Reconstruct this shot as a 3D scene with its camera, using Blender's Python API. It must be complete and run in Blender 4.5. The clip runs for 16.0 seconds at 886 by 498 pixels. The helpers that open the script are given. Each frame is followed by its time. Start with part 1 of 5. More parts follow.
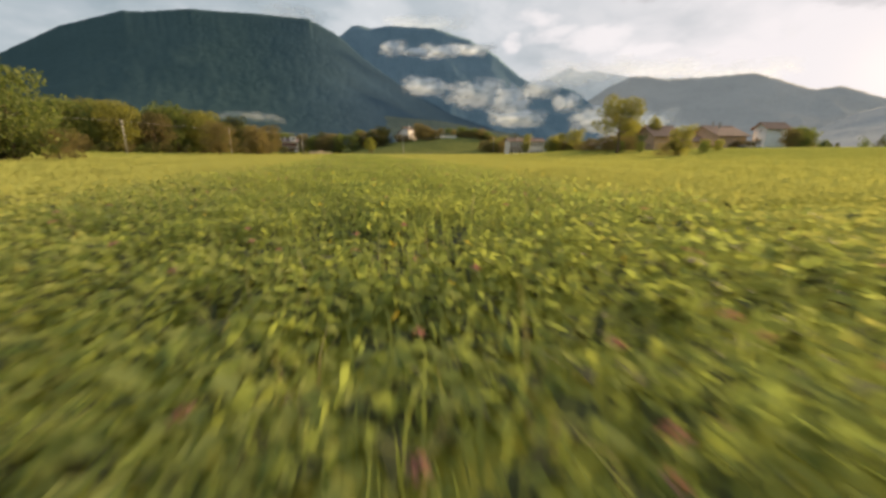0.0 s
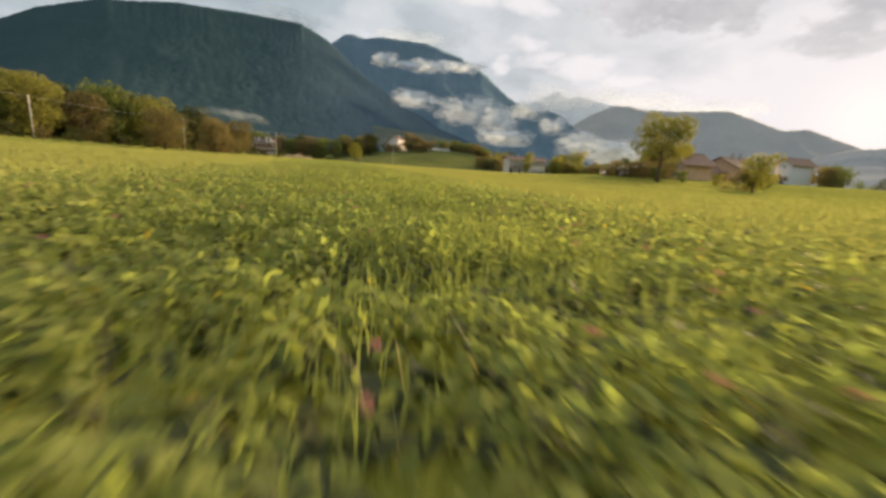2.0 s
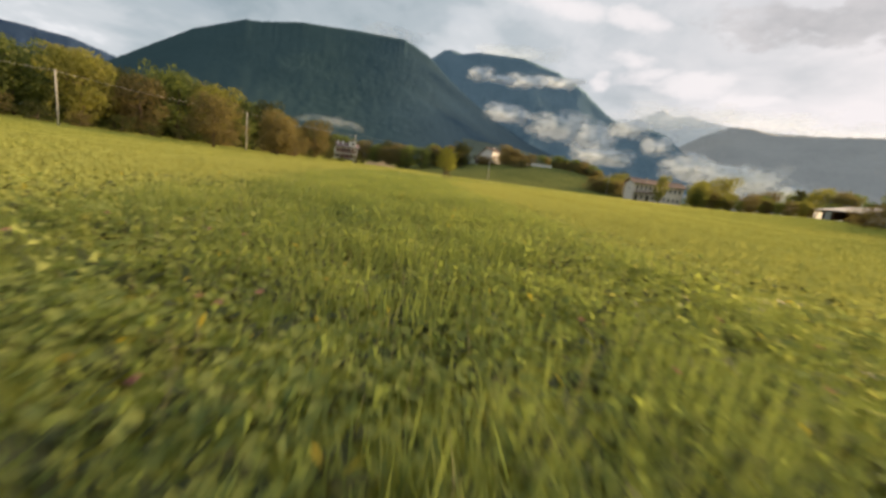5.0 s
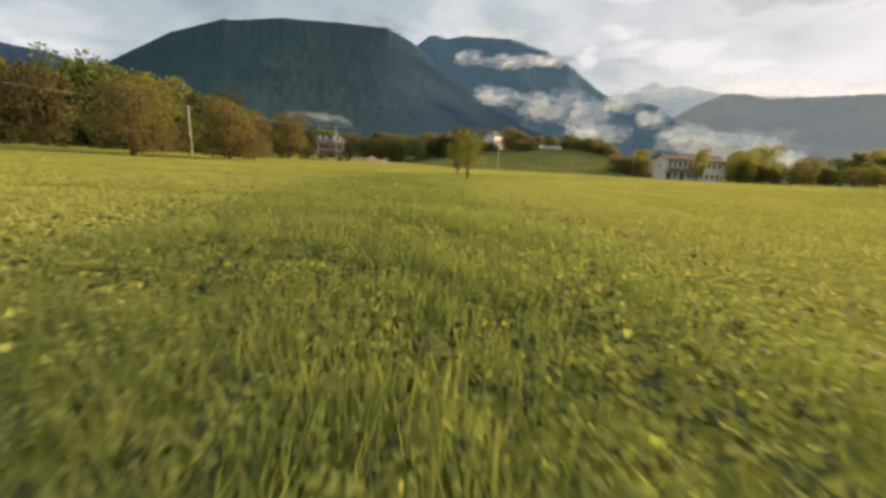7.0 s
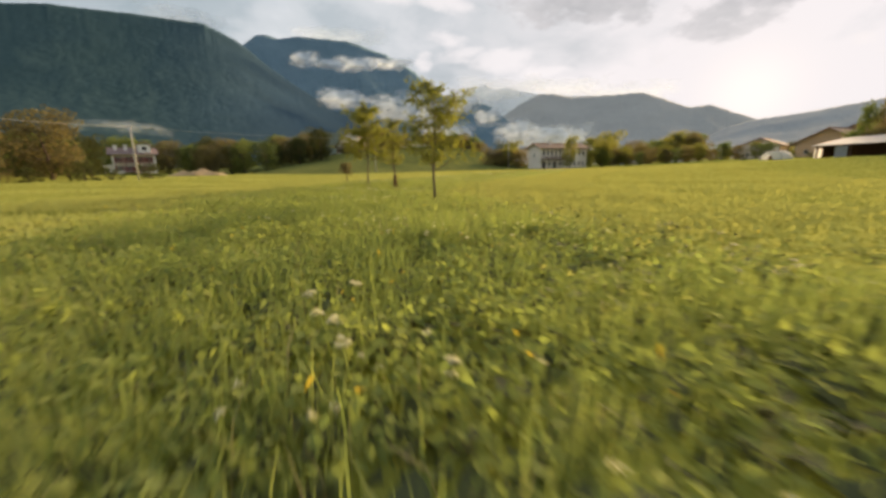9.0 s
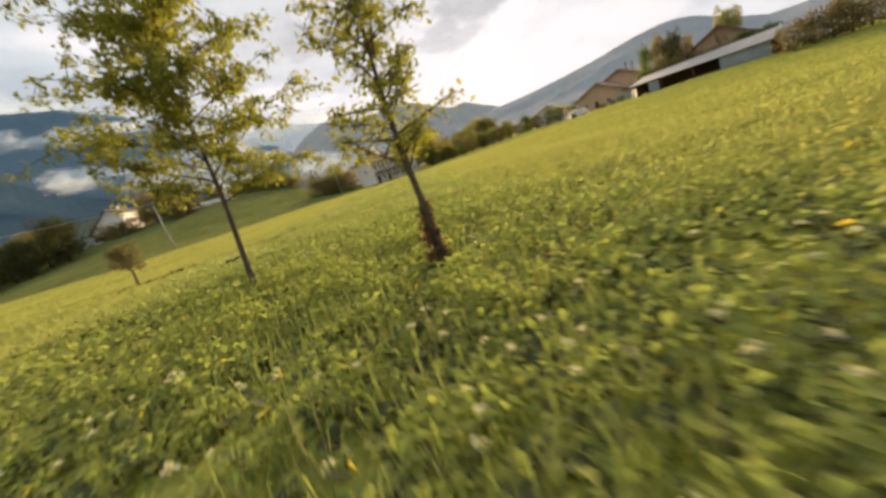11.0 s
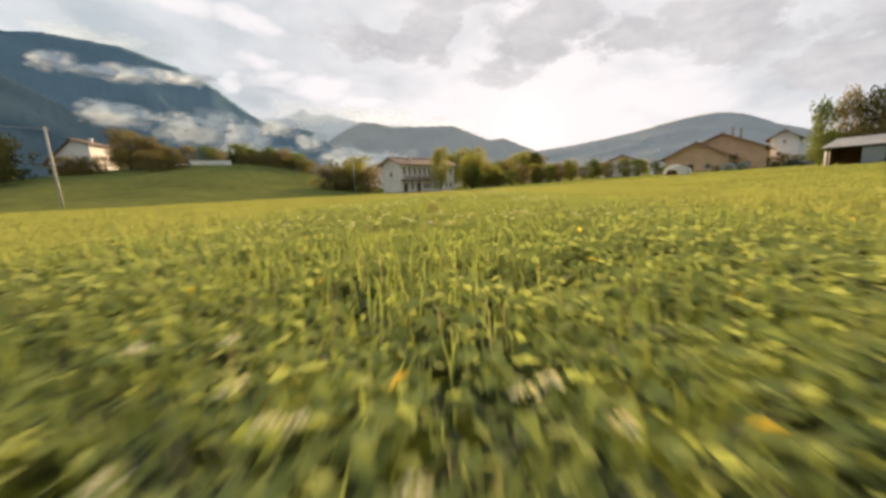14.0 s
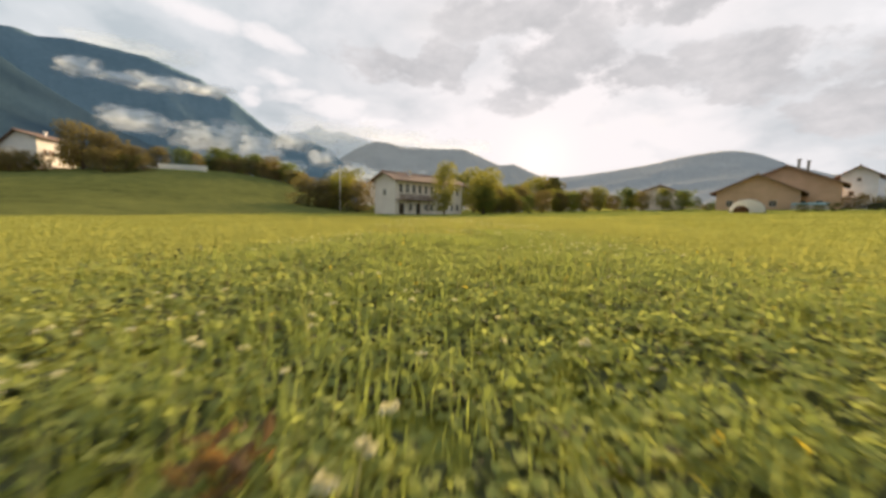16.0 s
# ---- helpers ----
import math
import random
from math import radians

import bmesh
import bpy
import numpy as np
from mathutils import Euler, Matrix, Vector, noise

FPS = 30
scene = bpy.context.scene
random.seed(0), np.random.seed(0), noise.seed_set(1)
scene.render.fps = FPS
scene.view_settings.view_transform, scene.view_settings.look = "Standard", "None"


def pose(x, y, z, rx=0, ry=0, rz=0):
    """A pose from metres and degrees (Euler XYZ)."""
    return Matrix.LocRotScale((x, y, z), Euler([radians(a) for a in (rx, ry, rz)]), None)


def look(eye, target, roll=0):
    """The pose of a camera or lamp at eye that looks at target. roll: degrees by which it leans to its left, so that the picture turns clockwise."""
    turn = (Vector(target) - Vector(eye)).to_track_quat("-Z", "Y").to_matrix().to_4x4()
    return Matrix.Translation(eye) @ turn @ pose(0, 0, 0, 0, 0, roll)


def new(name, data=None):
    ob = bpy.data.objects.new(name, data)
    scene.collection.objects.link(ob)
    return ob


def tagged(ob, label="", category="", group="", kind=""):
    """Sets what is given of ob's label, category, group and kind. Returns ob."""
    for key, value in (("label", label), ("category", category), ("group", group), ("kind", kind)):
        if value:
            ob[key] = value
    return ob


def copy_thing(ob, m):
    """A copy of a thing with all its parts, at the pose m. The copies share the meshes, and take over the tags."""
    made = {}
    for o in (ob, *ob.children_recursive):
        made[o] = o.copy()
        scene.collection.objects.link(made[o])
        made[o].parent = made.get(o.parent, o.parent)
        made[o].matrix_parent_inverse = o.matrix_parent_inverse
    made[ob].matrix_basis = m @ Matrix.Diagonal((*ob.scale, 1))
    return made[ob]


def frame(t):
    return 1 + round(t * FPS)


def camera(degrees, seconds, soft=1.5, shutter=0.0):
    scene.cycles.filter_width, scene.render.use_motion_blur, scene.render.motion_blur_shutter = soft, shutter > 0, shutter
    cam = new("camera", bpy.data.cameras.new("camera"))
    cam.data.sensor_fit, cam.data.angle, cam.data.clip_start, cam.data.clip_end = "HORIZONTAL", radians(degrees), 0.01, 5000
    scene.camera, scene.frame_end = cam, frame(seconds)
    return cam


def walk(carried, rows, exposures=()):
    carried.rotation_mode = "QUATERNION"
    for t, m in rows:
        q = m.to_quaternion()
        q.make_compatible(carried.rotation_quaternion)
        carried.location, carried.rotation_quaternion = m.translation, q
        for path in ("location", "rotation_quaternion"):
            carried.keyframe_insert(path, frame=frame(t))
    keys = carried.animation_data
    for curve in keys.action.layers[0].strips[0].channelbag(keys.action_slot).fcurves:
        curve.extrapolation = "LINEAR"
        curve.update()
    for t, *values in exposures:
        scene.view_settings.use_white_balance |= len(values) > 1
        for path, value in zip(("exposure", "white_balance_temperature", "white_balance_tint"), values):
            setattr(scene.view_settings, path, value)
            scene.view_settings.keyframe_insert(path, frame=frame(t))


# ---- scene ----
# ---------------------------------------------------------------- camera
cam = camera(98.63, 16.0, soft=3.2, shutter=0.2)
walk(cam, [
    (0, pose(0.000, 0.000, 1.000, 75.720, -0.182, -0.000)),
    (0.5, pose(-1.095, 5.664, 0.946, 76.662, -0.912, -1.623)),
    (1, pose(-2.146, 11.306, 0.898, 77.240, -1.643, -2.719)),
    (1.5, pose(-3.158, 16.900, 0.862, 77.458, -2.551, -2.738)),
    (2, pose(-4.126, 22.470, 0.847, 77.773, -4.051, -2.189)),
    (2.5, pose(-5.097, 28.033, 0.852, 78.286, -5.642, -1.154)),
    (3, pose(-6.141, 33.582, 0.878, 78.688, -6.767, 0.278)),
    (3.5, pose(-7.201, 39.206, 0.929, 78.902, -7.672, 2.932)),
    (4, pose(-8.328, 44.773, 1.018, 78.920, -7.948, 5.969)),
    (4.5, pose(-9.590, 50.204, 1.154, 78.858, -7.994, 8.472)),
    (5, pose(-10.971, 55.590, 1.334, 78.433, -7.468, 10.299)),
    (5.5, pose(-12.455, 60.928, 1.527, 77.837, -6.553, 11.372)),
    (6, pose(-14.029, 66.213, 1.704, 77.257, -5.432, 11.618)),
    (6.5, pose(-15.678, 71.440, 1.835, 76.886, -4.290, 10.962)),
    (7, pose(-17.388, 76.602, 1.883, 76.912, -3.309, 9.327)),
    (7.5, pose(-19.145, 81.691, 1.806, 77.527, -2.673, 6.640)),
    (8, pose(-20.859, 86.809, 1.650, 77.807, -1.731, 1.499)),
    (8.5, pose(-22.419, 91.910, 1.487, 77.803, -0.351, -4.925)),
    (9, pose(-23.672, 97.042, 1.348, 77.774, 0.952, -11.736)),
    (9.2, pose(-24.064, 99.115, 1.326, 77.892, 1.582, -14.476)),
    (9.6, pose(-24.679, 103.259, 1.320, 78.031, 4.158, -20.485)),
    (10, pose(-25.042, 107.347, 1.339, 77.983, 7.779, -26.738)),
    (10.4, pose(-25.127, 111.322, 1.357, 77.695, 11.733, -32.774)),
    (10.8, pose(-24.904, 115.127, 1.352, 77.110, 15.308, -38.132)),
    (11.3, pose(-24.156, 119.556, 1.275, 75.883, 18.242, -43.228)),
    (11.5, pose(-23.696, 121.190, 1.205, 75.208, 18.549, -44.516)),
    (12, pose(-22.131, 125.111, 1.111, 75.077, 15.562, -43.639)),
    (12.5, pose(-20.037, 128.989, 1.028, 75.402, 11.480, -42.029)),
    (13, pose(-17.514, 132.790, 0.933, 76.743, 7.868, -39.869)),
    (13.5, pose(-14.569, 136.808, 0.841, 79.326, 4.218, -37.670)),
    (14, pose(-11.595, 140.766, 0.805, 80.872, 2.219, -36.669)),
    (14.5, pose(-8.685, 144.564, 0.838, 81.881, 1.249, -36.276)),
    (15, pose(-5.636, 148.286, 0.929, 83.035, 0.443, -35.987)),
    (15.5, pose(-2.612, 151.896, 1.053, 83.867, -0.248, -35.744)),
    (16, pose(0.266, 155.363, 1.186, 84.098, -1.049, -35.497)),
], exposures=[(0.0, 1.34, 6900, 20.5), (9.0, 1.35, 6900, 20.5), (11.5, 1.5, 6900, 20.5), (16.0, 1.42, 6900, 20.5)])

# ---------------------------------------------------------------- world, sun
SUN_AZ, SUN_EL = radians(49.0), radians(10.8)
SUN_DIR = Vector((math.sin(SUN_AZ) * math.cos(SUN_EL), math.cos(SUN_AZ) * math.cos(SUN_EL), math.sin(SUN_EL)))


class Nodes:
    """A small builder for node trees."""

    def __init__(self, tree):
        self.t = tree
        tree.nodes.clear()

    def add(self, kind):
        return self.t.nodes.new(kind)

    def put(self, socket, v):
        if isinstance(v, bpy.types.NodeSocket):
            self.t.links.new(v, socket)
        else:
            socket.default_value = v

    def math(self, op, a, b=0.0, c=0.0, clamp=False):
        n = self.t.nodes.new("ShaderNodeMath")
        n.operation, n.use_clamp = op, clamp
        for i, v in enumerate((a, b, c)):
            self.put(n.inputs[i], v)
        return n.outputs[0]

    def mix(self, f, a, b, blend="MIX"):
        n = self.t.nodes.new("ShaderNodeMix")
        n.data_type, n.blend_type, n.clamp_factor = "RGBA", blend, True
        self.put(n.inputs[0], f)
        for i, v in ((6, a), (7, b)):
            self.put(n.inputs[i], (*v, 1.0) if isinstance(v, tuple) and len(v) == 3 else v)
        return n.outputs[2]

    def ramp(self, f, stops, ease="LINEAR"):
        n = self.t.nodes.new("ShaderNodeValToRGB")
        n.color_ramp.interpolation = ease
        while len(n.color_ramp.elements) < len(stops):
            n.color_ramp.elements.new(0.5)
        for e, (p, col) in zip(n.color_ramp.elements, stops):
            e.position, e.color = p, (*col, 1.0) if isinstance(col, tuple) else (col, col, col, 1.0)
        self.put(n.inputs[0], f)
        return n.outputs[0]

    def noise(self, vec, scale, detail=4.0, rough=0.55, distort=0.0):
        n = self.t.nodes.new("ShaderNodeTexNoise")
        if vec is not None:
            self.put(n.inputs["Vector"], vec)
        n.inputs["Scale"].default_value, n.inputs["Detail"].default_value = scale, detail
        n.inputs["Roughness"].default_value, n.inputs["Distortion"].default_value = rough, distort
        return n.outputs["Fac"]

    def combine(self, x, y, z):
        n = self.t.nodes.new("ShaderNodeCombineXYZ")
        for i, v in enumerate((x, y, z)):
            self.put(n.inputs[i], v)
        return n.outputs[0]

    def split(self, v):
        n = self.t.nodes.new("ShaderNodeSeparateXYZ")
        self.put(n.inputs[0], v)
        return n.outputs


world = bpy.data.worlds.new("sky")
scene.world = world
world.use_nodes = True
N = Nodes(world.node_tree)
coord = N.add("ShaderNodeTexCoord").outputs["Generated"]
sky = N.add("ShaderNodeTexSky")
sky.sky_type, sky.sun_disc, sky.sun_elevation, sky.sun_rotation, sky.dust_density = "NISHITA", False, SUN_EL, SUN_AZ, 2.0
clear = N.mix(1.0, sky.outputs[0], (0.10, 0.10, 0.10), "MULTIPLY")
dx, dy, dz = N.split(coord)
lift = N.math("ADD", N.math("MAXIMUM", dz, 0.0), 0.30)
plane = N.combine(N.math("DIVIDE", dx, lift), N.math("DIVIDE", dy, lift), 0.0)
big = N.noise(plane, 1.15, 6.0, 0.5, 0.35)
fine = N.noise(plane, 3.4, 7.0, 0.55, 0.3)
body = N.math("ADD", N.math("MULTIPLY", big, 0.65), N.math("MULTIPLY", fine, 0.35))
cloud = N.ramp(body, [(0.36, (0.148, 0.206, 0.228)), (0.46, (0.210, 0.268, 0.290)), (0.55, (0.288, 0.340, 0.358)), (0.66, (0.425, 0.470, 0.484))], "EASE")
cover = N.ramp(N.noise(plane, 1.6, 5.0, 0.55, 0.1), [(0.25, 0.75), (0.45, 1.0)])
sky_col = N.mix(cover, clear, cloud)
drift = N.t.nodes.new("ShaderNodeTexNoise")
N.put(drift.inputs["Vector"], plane)
drift.inputs["Scale"].default_value, drift.inputs["Detail"].default_value, drift.inputs["Roughness"].default_value = 3.6, 5.0, 0.6
drift_x, drift_y, drift_z = N.split(drift.outputs["Color"])
bearing = N.math("ADD", N.math("MULTIPLY", N.math("ARCTAN2", dx, dy), -180 / math.pi), N.math("MULTIPLY_ADD", drift_x, 24.0, -12.0))
height_deg = N.math("ADD", N.math("MULTIPLY", N.math("ARCSINE", dz), 180 / math.pi), N.math("MULTIPLY_ADD", drift_y, 13.0, -6.5))
billow = N.math("ADD", N.math("MULTIPLY", N.noise(plane, 4.2, 6.0, 0.58, 0.25), 0.7), N.math("MULTIPLY", N.noise(plane, 13.0, 5.0, 0.6, 0.2), 0.3))


def cloud_mass(spots, ragged, lo, hi, bearing, height_deg):
    """Where billowing masses stand in the sky: bearing to the left, elevation, half width, half height, lean, all in degrees."""
    total = None
    for az, el, wide, high, lean in spots:
        da = N.math("SUBTRACT", bearing, az)
        de = N.math("SUBTRACT", N.math("SUBTRACT", height_deg, el), N.math("MULTIPLY", da, math.tan(radians(lean))))
        q = N.math("ADD", N.math("POWER", N.math("ABSOLUTE", N.math("DIVIDE", da, wide)), 2.0), N.math("POWER", N.math("ABSOLUTE", N.math("DIVIDE", de, high)), 2.0))
        q = N.math("SUBTRACT", 1.0, q)
        total = q if total is None else N.math("MAXIMUM", total, q)
    total = N.math("ADD", N.math("MAXIMUM", total, -1.5), N.math("MULTIPLY_ADD", billow, ragged, -0.5 * ragged))
    return N.ramp(total, [(lo, 0.0), (hi, 1.0)], "EASE")


# the sun's side: one wide pale veil over the ridge, with a warm core where the sun stands behind it
dot = N.t.nodes.new("ShaderNodeVectorMath")
dot.operation = "DOT_PRODUCT"
N.put(dot.inputs[0], coord)
dot.inputs[1].default_value = (math.sin(SUN_AZ) * math.cos(radians(7.5)), math.cos(SUN_AZ) * math.cos(radians(7.5)), math.sin(radians(7.5)))
facing = N.math("MINIMUM", N.math("MAXIMUM", dot.outputs["Value"], 0.0), 1.0)
veil = N.math("MULTIPLY", N.math("POWER", facing, 5.0), N.ramp(body, [(0.36, 0.62), (0.52, 1.0)]))
core = N.math("ADD", N.math("MULTIPLY", N.math("POWER", facing, 420.0), 0.7), N.math("MULTIPLY", N.math("POWER", facing, 110.0), 0.05), clamp=True)
pale = N.mix(N.math("MULTIPLY", veil, 1.25, clamp=True), sky_col, (0.430, 0.446, 0.450))
# torn openings with white light behind them
torn = cloud_mass([(-12.6, 16.4, 4.0, 1.4, 12), (-20.0, 14.0, 5.5, 1.7, -6), (-14.5, 14.6, 4.0, 1.3, -10), (-25.5, 12.4, 4.0, 1.0, 5), (-9.8, 13.6, 2.2, 1.1, 0), (-12.8, 20.4, 5.5, 1.7, 12), (-1.0, 22.5, 9.0, 2.0, 8)], 2.6, -0.3, 1.2, N.math("ADD", N.math("MULTIPLY", N.math("ARCTAN2", dx, dy), -180 / math.pi), N.math("MULTIPLY_ADD", drift_x, 6.0, -3.0)), N.math("ADD", N.math("MULTIPLY", N.math("ARCSINE", dz), 180 / math.pi), N.math("MULTIPLY_ADD", drift_z, 4.0, -2.0)))
pale = N.mix(N.math("MULTIPLY", torn, 0.78), pale, (0.445, 0.462, 0.465))
# grey heaps of cloud standing before the veil
heaps = cloud_mass([(-51.5, 20.0, 11.0, 6.0, -18), (-72.0, 17.0, 9.5, 4.3, 14), (-61.0, 17.5, 7.0, 3.2, 0), (-35.5, 21.5, 5.0, 2.6, -12), (-84.0, 12.5, 7.0, 5.5, 10), (-47.0, 26.0, 12.0, 4.0, 0), (-29.0, 19.5, 9.0, 3.0, 8), (-95.0, 20.0, 12.0, 6.0, 0), (-68.0, 27.0, 14.0, 3.0, 0)], 2.4, -0.3, 0.75, bearing, height_deg)
pale = N.mix(N.math("MULTIPLY", heaps, 0.92), pale, N.ramp(billow, [(0.36, (0.222, 0.244, 0.252)), (0.64, (0.325, 0.345, 0.350))]))
bright = N.mix(N.math("MULTIPLY", core, 0.6), pale, (0.62, 0.585, 0.52))
bg = N.add("ShaderNodeBackground")
N.put(bg.inputs[0], bright)
bg.inputs[1].default_value = 0.80
N.put(N.add("ShaderNodeOutputWorld").inputs[0], bg.outputs[0])

sun = new("sun", bpy.data.lights.new("sun", "SUN"))
sun.data.energy, sun.data.angle, sun.data.color = 5.0, radians(24.0), (1.0, 0.77, 0.44)
sun.matrix_world = look((0, 0, 50), Vector((0, 0, 50)) - SUN_DIR)

# ---------------------------------------------------------------- materials


def material(name, rough=0.85, metal=0.0):
    m = bpy.data.materials.new(name)
    m.use_nodes = True
    n = Nodes(m.node_tree)
    shader = n.add("ShaderNodeBsdfPrincipled")
    shader.inputs["Roughness"].default_value, shader.inputs["Metallic"].default_value = rough, metal
    n.put(n.add("ShaderNodeOutputMaterial").inputs[0], shader.outputs[0])
    return m, n, shader


def bumped(n, shader, height, strength, distance):
    b = n.add("ShaderNodeBump")
    b.inputs["Strength"].default_value, b.inputs["Distance"].default_value = strength, distance
    n.put(b.inputs["Height"], height)
    n.put(shader.inputs["Normal"], b.outputs[0])


def surface(name, light, dark, scale, rough=0.85, bump=0.2, grain=12.0, metal=0.0):
    """A plain surface: broad stains and fine grain between two colours."""
    m, n, s = material(name, rough, metal)
    p = n.add("ShaderNodeTexCoord").outputs["Object"]
    broad, small = n.noise(p, scale, 5.0), n.noise(p, scale * grain, 3.0)
    f = n.math("ADD", n.math("MULTIPLY", broad, 0.7), n.math("MULTIPLY", small, 0.3))
    n.put(s.inputs["Base Color"], n.ramp(f, [(0.32, dark), (0.66, light)]))
    bumped(n, s, small, bump, 0.02)
    return m


def leaf_material(name, stops, through_light=0.55, rough=0.68, patch=0.25, tint=(1.6, 1.5, 0.75), spread=0.42, level=0.0):
    """Leaves: each takes its own tone; light passes through them."""
    m = bpy.data.materials.new(name)
    m.use_nodes = True
    n = Nodes(m.node_tree)
    geo = n.add("ShaderNodeNewGeometry")
    info = n.add("ShaderNodeObjectInfo")
    pos = n.math("ADD", n.math("MULTIPLY", n.noise(geo.outputs["Position"], patch, 4.0), 0.6), n.math("MULTIPLY", n.noise(geo.outputs["Position"], patch * 7, 3.0), 0.4))
    f = n.math("ADD", n.math("MULTIPLY", geo.outputs["Random Per Island"], spread), n.math("MULTIPLY_ADD", pos, 1.3, -0.35))
    f = n.math("ADD", f, n.math("MULTIPLY_ADD", info.outputs["Random"], 0.16, -0.08))
    col = n.ramp(f, stops)
    face = n.add("ShaderNodeBsdfPrincipled")
    face.inputs["Roughness"].default_value = rough
    face.inputs["Specular IOR Level"].default_value = 0.0 if level else 0.12
    n.put(face.inputs["Base Color"], col)
    glowing = n.add("ShaderNodeBsdfTranslucent")
    n.put(glowing.inputs[0], n.mix(1.0, col, tint, "MULTIPLY"))
    if level:
        # shading normals lean up and to the sun: evens and brightens the sward
        lean = n.add("ShaderNodeMix")
        lean.data_type = "VECTOR"
        lean.inputs[0].default_value = level
        n.put(lean.inputs[4], geo.outputs["Normal"])
        lean.inputs[5].default_value = (0.40 * SUN_DIR.x, 0.40 * SUN_DIR.y, 0.85)
        n.put(face.inputs["Normal"], lean.outputs[1])
    mixed = n.add("ShaderNodeMixShader")
    mixed.inputs[0].default_value = through_light
    n.put(mixed.inputs[1], face.outputs[0])
    n.put(mixed.inputs[2], glowing.outputs[0])
    n.put(n.add("ShaderNodeOutputMaterial").inputs[0], mixed.outputs[0])
    return m


def ground_material():
    """Meadow from farther off: yellow-green field, darker pasture on the hill behind the field's edge."""
    m, n, s = material("meadow_ground", 0.95)
    p = n.add("ShaderNodeNewGeometry").outputs["Position"]
    x, y, z = n.split(p)
    big, mid, small = n.noise(p, 0.035, 4.0), n.noise(p, 0.45, 5.0), n.noise(p, 9.0, 4.0)
    tone = n.math("ADD", n.math("MULTIPLY", big, 0.35), n.math("ADD", n.math("MULTIPLY", mid, 0.35), n.math("MULTIPLY", small, 0.3)))
    # darker spots: shade between plants put into the ground colour
    gaps = n.ramp(n.noise(p, 2.6, 3.0, 0.6), [(0.40, 0.0), (0.56, 1.0)])
    field = n.ramp(tone, [(0.36, (0.245, 0.262, 0.064)), (0.5, (0.318, 0.326, 0.074)), (0.64, (0.375, 0.374, 0.084))])
    pasture = n.ramp(tone, [(0.38, (0.082, 0.098, 0.034)), (0.5, (0.132, 0.148, 0.048)), (0.62, (0.185, 0.19, 0.062))])
    west = n.math("MULTIPLY", n.math("MAXIMUM", n.math("SUBTRACT", -30.0, x), 0.0), 2.0)
    edge = n.math("SUBTRACT", n.math("SUBTRACT", y, n.math("MULTIPLY_ADD", x, 0.6, 208.0)), west)
    edge = n.math("ADD", edge, n.math("MULTIPLY_ADD", n.noise(p, 0.15, 3.0), 8.0, -4.0))
    n.put(s.inputs["Base Color"], n.mix(n.math("DIVIDE", edge, 3.0, clamp=True), n.mix(gaps, (0.20, 0.21, 0.034), field), pasture))
    s.inputs["Specular IOR Level"].default_value = 0.0
    bumped(n, s, n.math("ADD", small, n.math("MULTIPLY", mid, 2.0)), 0.8, 0.12)
    return m


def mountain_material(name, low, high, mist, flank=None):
    """Forested slopes far off, with the air's haze mixed into their base colour as a whole."""
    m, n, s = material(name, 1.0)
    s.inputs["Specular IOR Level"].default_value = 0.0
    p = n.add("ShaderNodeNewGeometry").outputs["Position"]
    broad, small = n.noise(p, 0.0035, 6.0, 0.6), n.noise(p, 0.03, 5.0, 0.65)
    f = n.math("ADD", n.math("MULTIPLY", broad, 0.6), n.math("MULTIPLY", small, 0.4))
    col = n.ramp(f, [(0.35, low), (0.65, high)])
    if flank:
        # haze put into the colour by bearing, so the flank's edge fades out
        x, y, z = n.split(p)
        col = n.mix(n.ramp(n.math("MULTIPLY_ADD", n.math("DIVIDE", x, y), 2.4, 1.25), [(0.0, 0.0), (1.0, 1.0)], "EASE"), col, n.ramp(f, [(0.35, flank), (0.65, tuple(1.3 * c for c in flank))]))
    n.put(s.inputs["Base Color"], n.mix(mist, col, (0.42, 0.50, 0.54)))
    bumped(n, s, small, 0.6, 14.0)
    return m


M_GROUND = ground_material()
M_CLOVER = leaf_material("clover_leaf", [(0.0, (0.115, 0.168, 0.080)), (0.35, (0.235, 0.275, 0.098)), (0.7, (0.325, 0.346, 0.106)), (1.0, (0.41, 0.405, 0.115))], tint=(1.32, 1.4, 0.8), spread=0.30, level=0.6)
# dark leaf tone: shade between the plants put into the colour
M_UNDER = leaf_material("gap_shade_leaf", [(0.0, (0.055, 0.066, 0.036)), (0.5, (0.09, 0.102, 0.05)), (1.0, (0.145, 0.15, 0.065))], 0.1)
# lighter clover tone for the stretch past y 128
M_CLOVER_LIGHT = leaf_material("light_clover_leaf", [(0.0, (0.185, 0.228, 0.092)), (0.4, (0.262, 0.30, 0.108)), (0.75, (0.318, 0.348, 0.118)), (1.0, (0.37, 0.388, 0.126))], tint=(1.3, 1.42, 0.8), spread=0.18, level=0.78, through_light=0.34)
M_BLADE = leaf_material("grass_blade", [(0.0, (0.14, 0.182, 0.074)), (0.5, (0.235, 0.266, 0.092)), (0.85, (0.31, 0.315, 0.112)), (1.0, (0.43, 0.38, 0.15))], tint=(1.25, 1.34, 0.8), level=0.3)
M_FIELD = leaf_material("field_leaf", [(0.0, (0.302, 0.332, 0.102)), (0.5, (0.345, 0.366, 0.110)), (1.0, (0.388, 0.396, 0.118))], patch=0.12, spread=0.03, tint=(1.32, 1.34, 0.8), through_light=0.2, level=0.86)
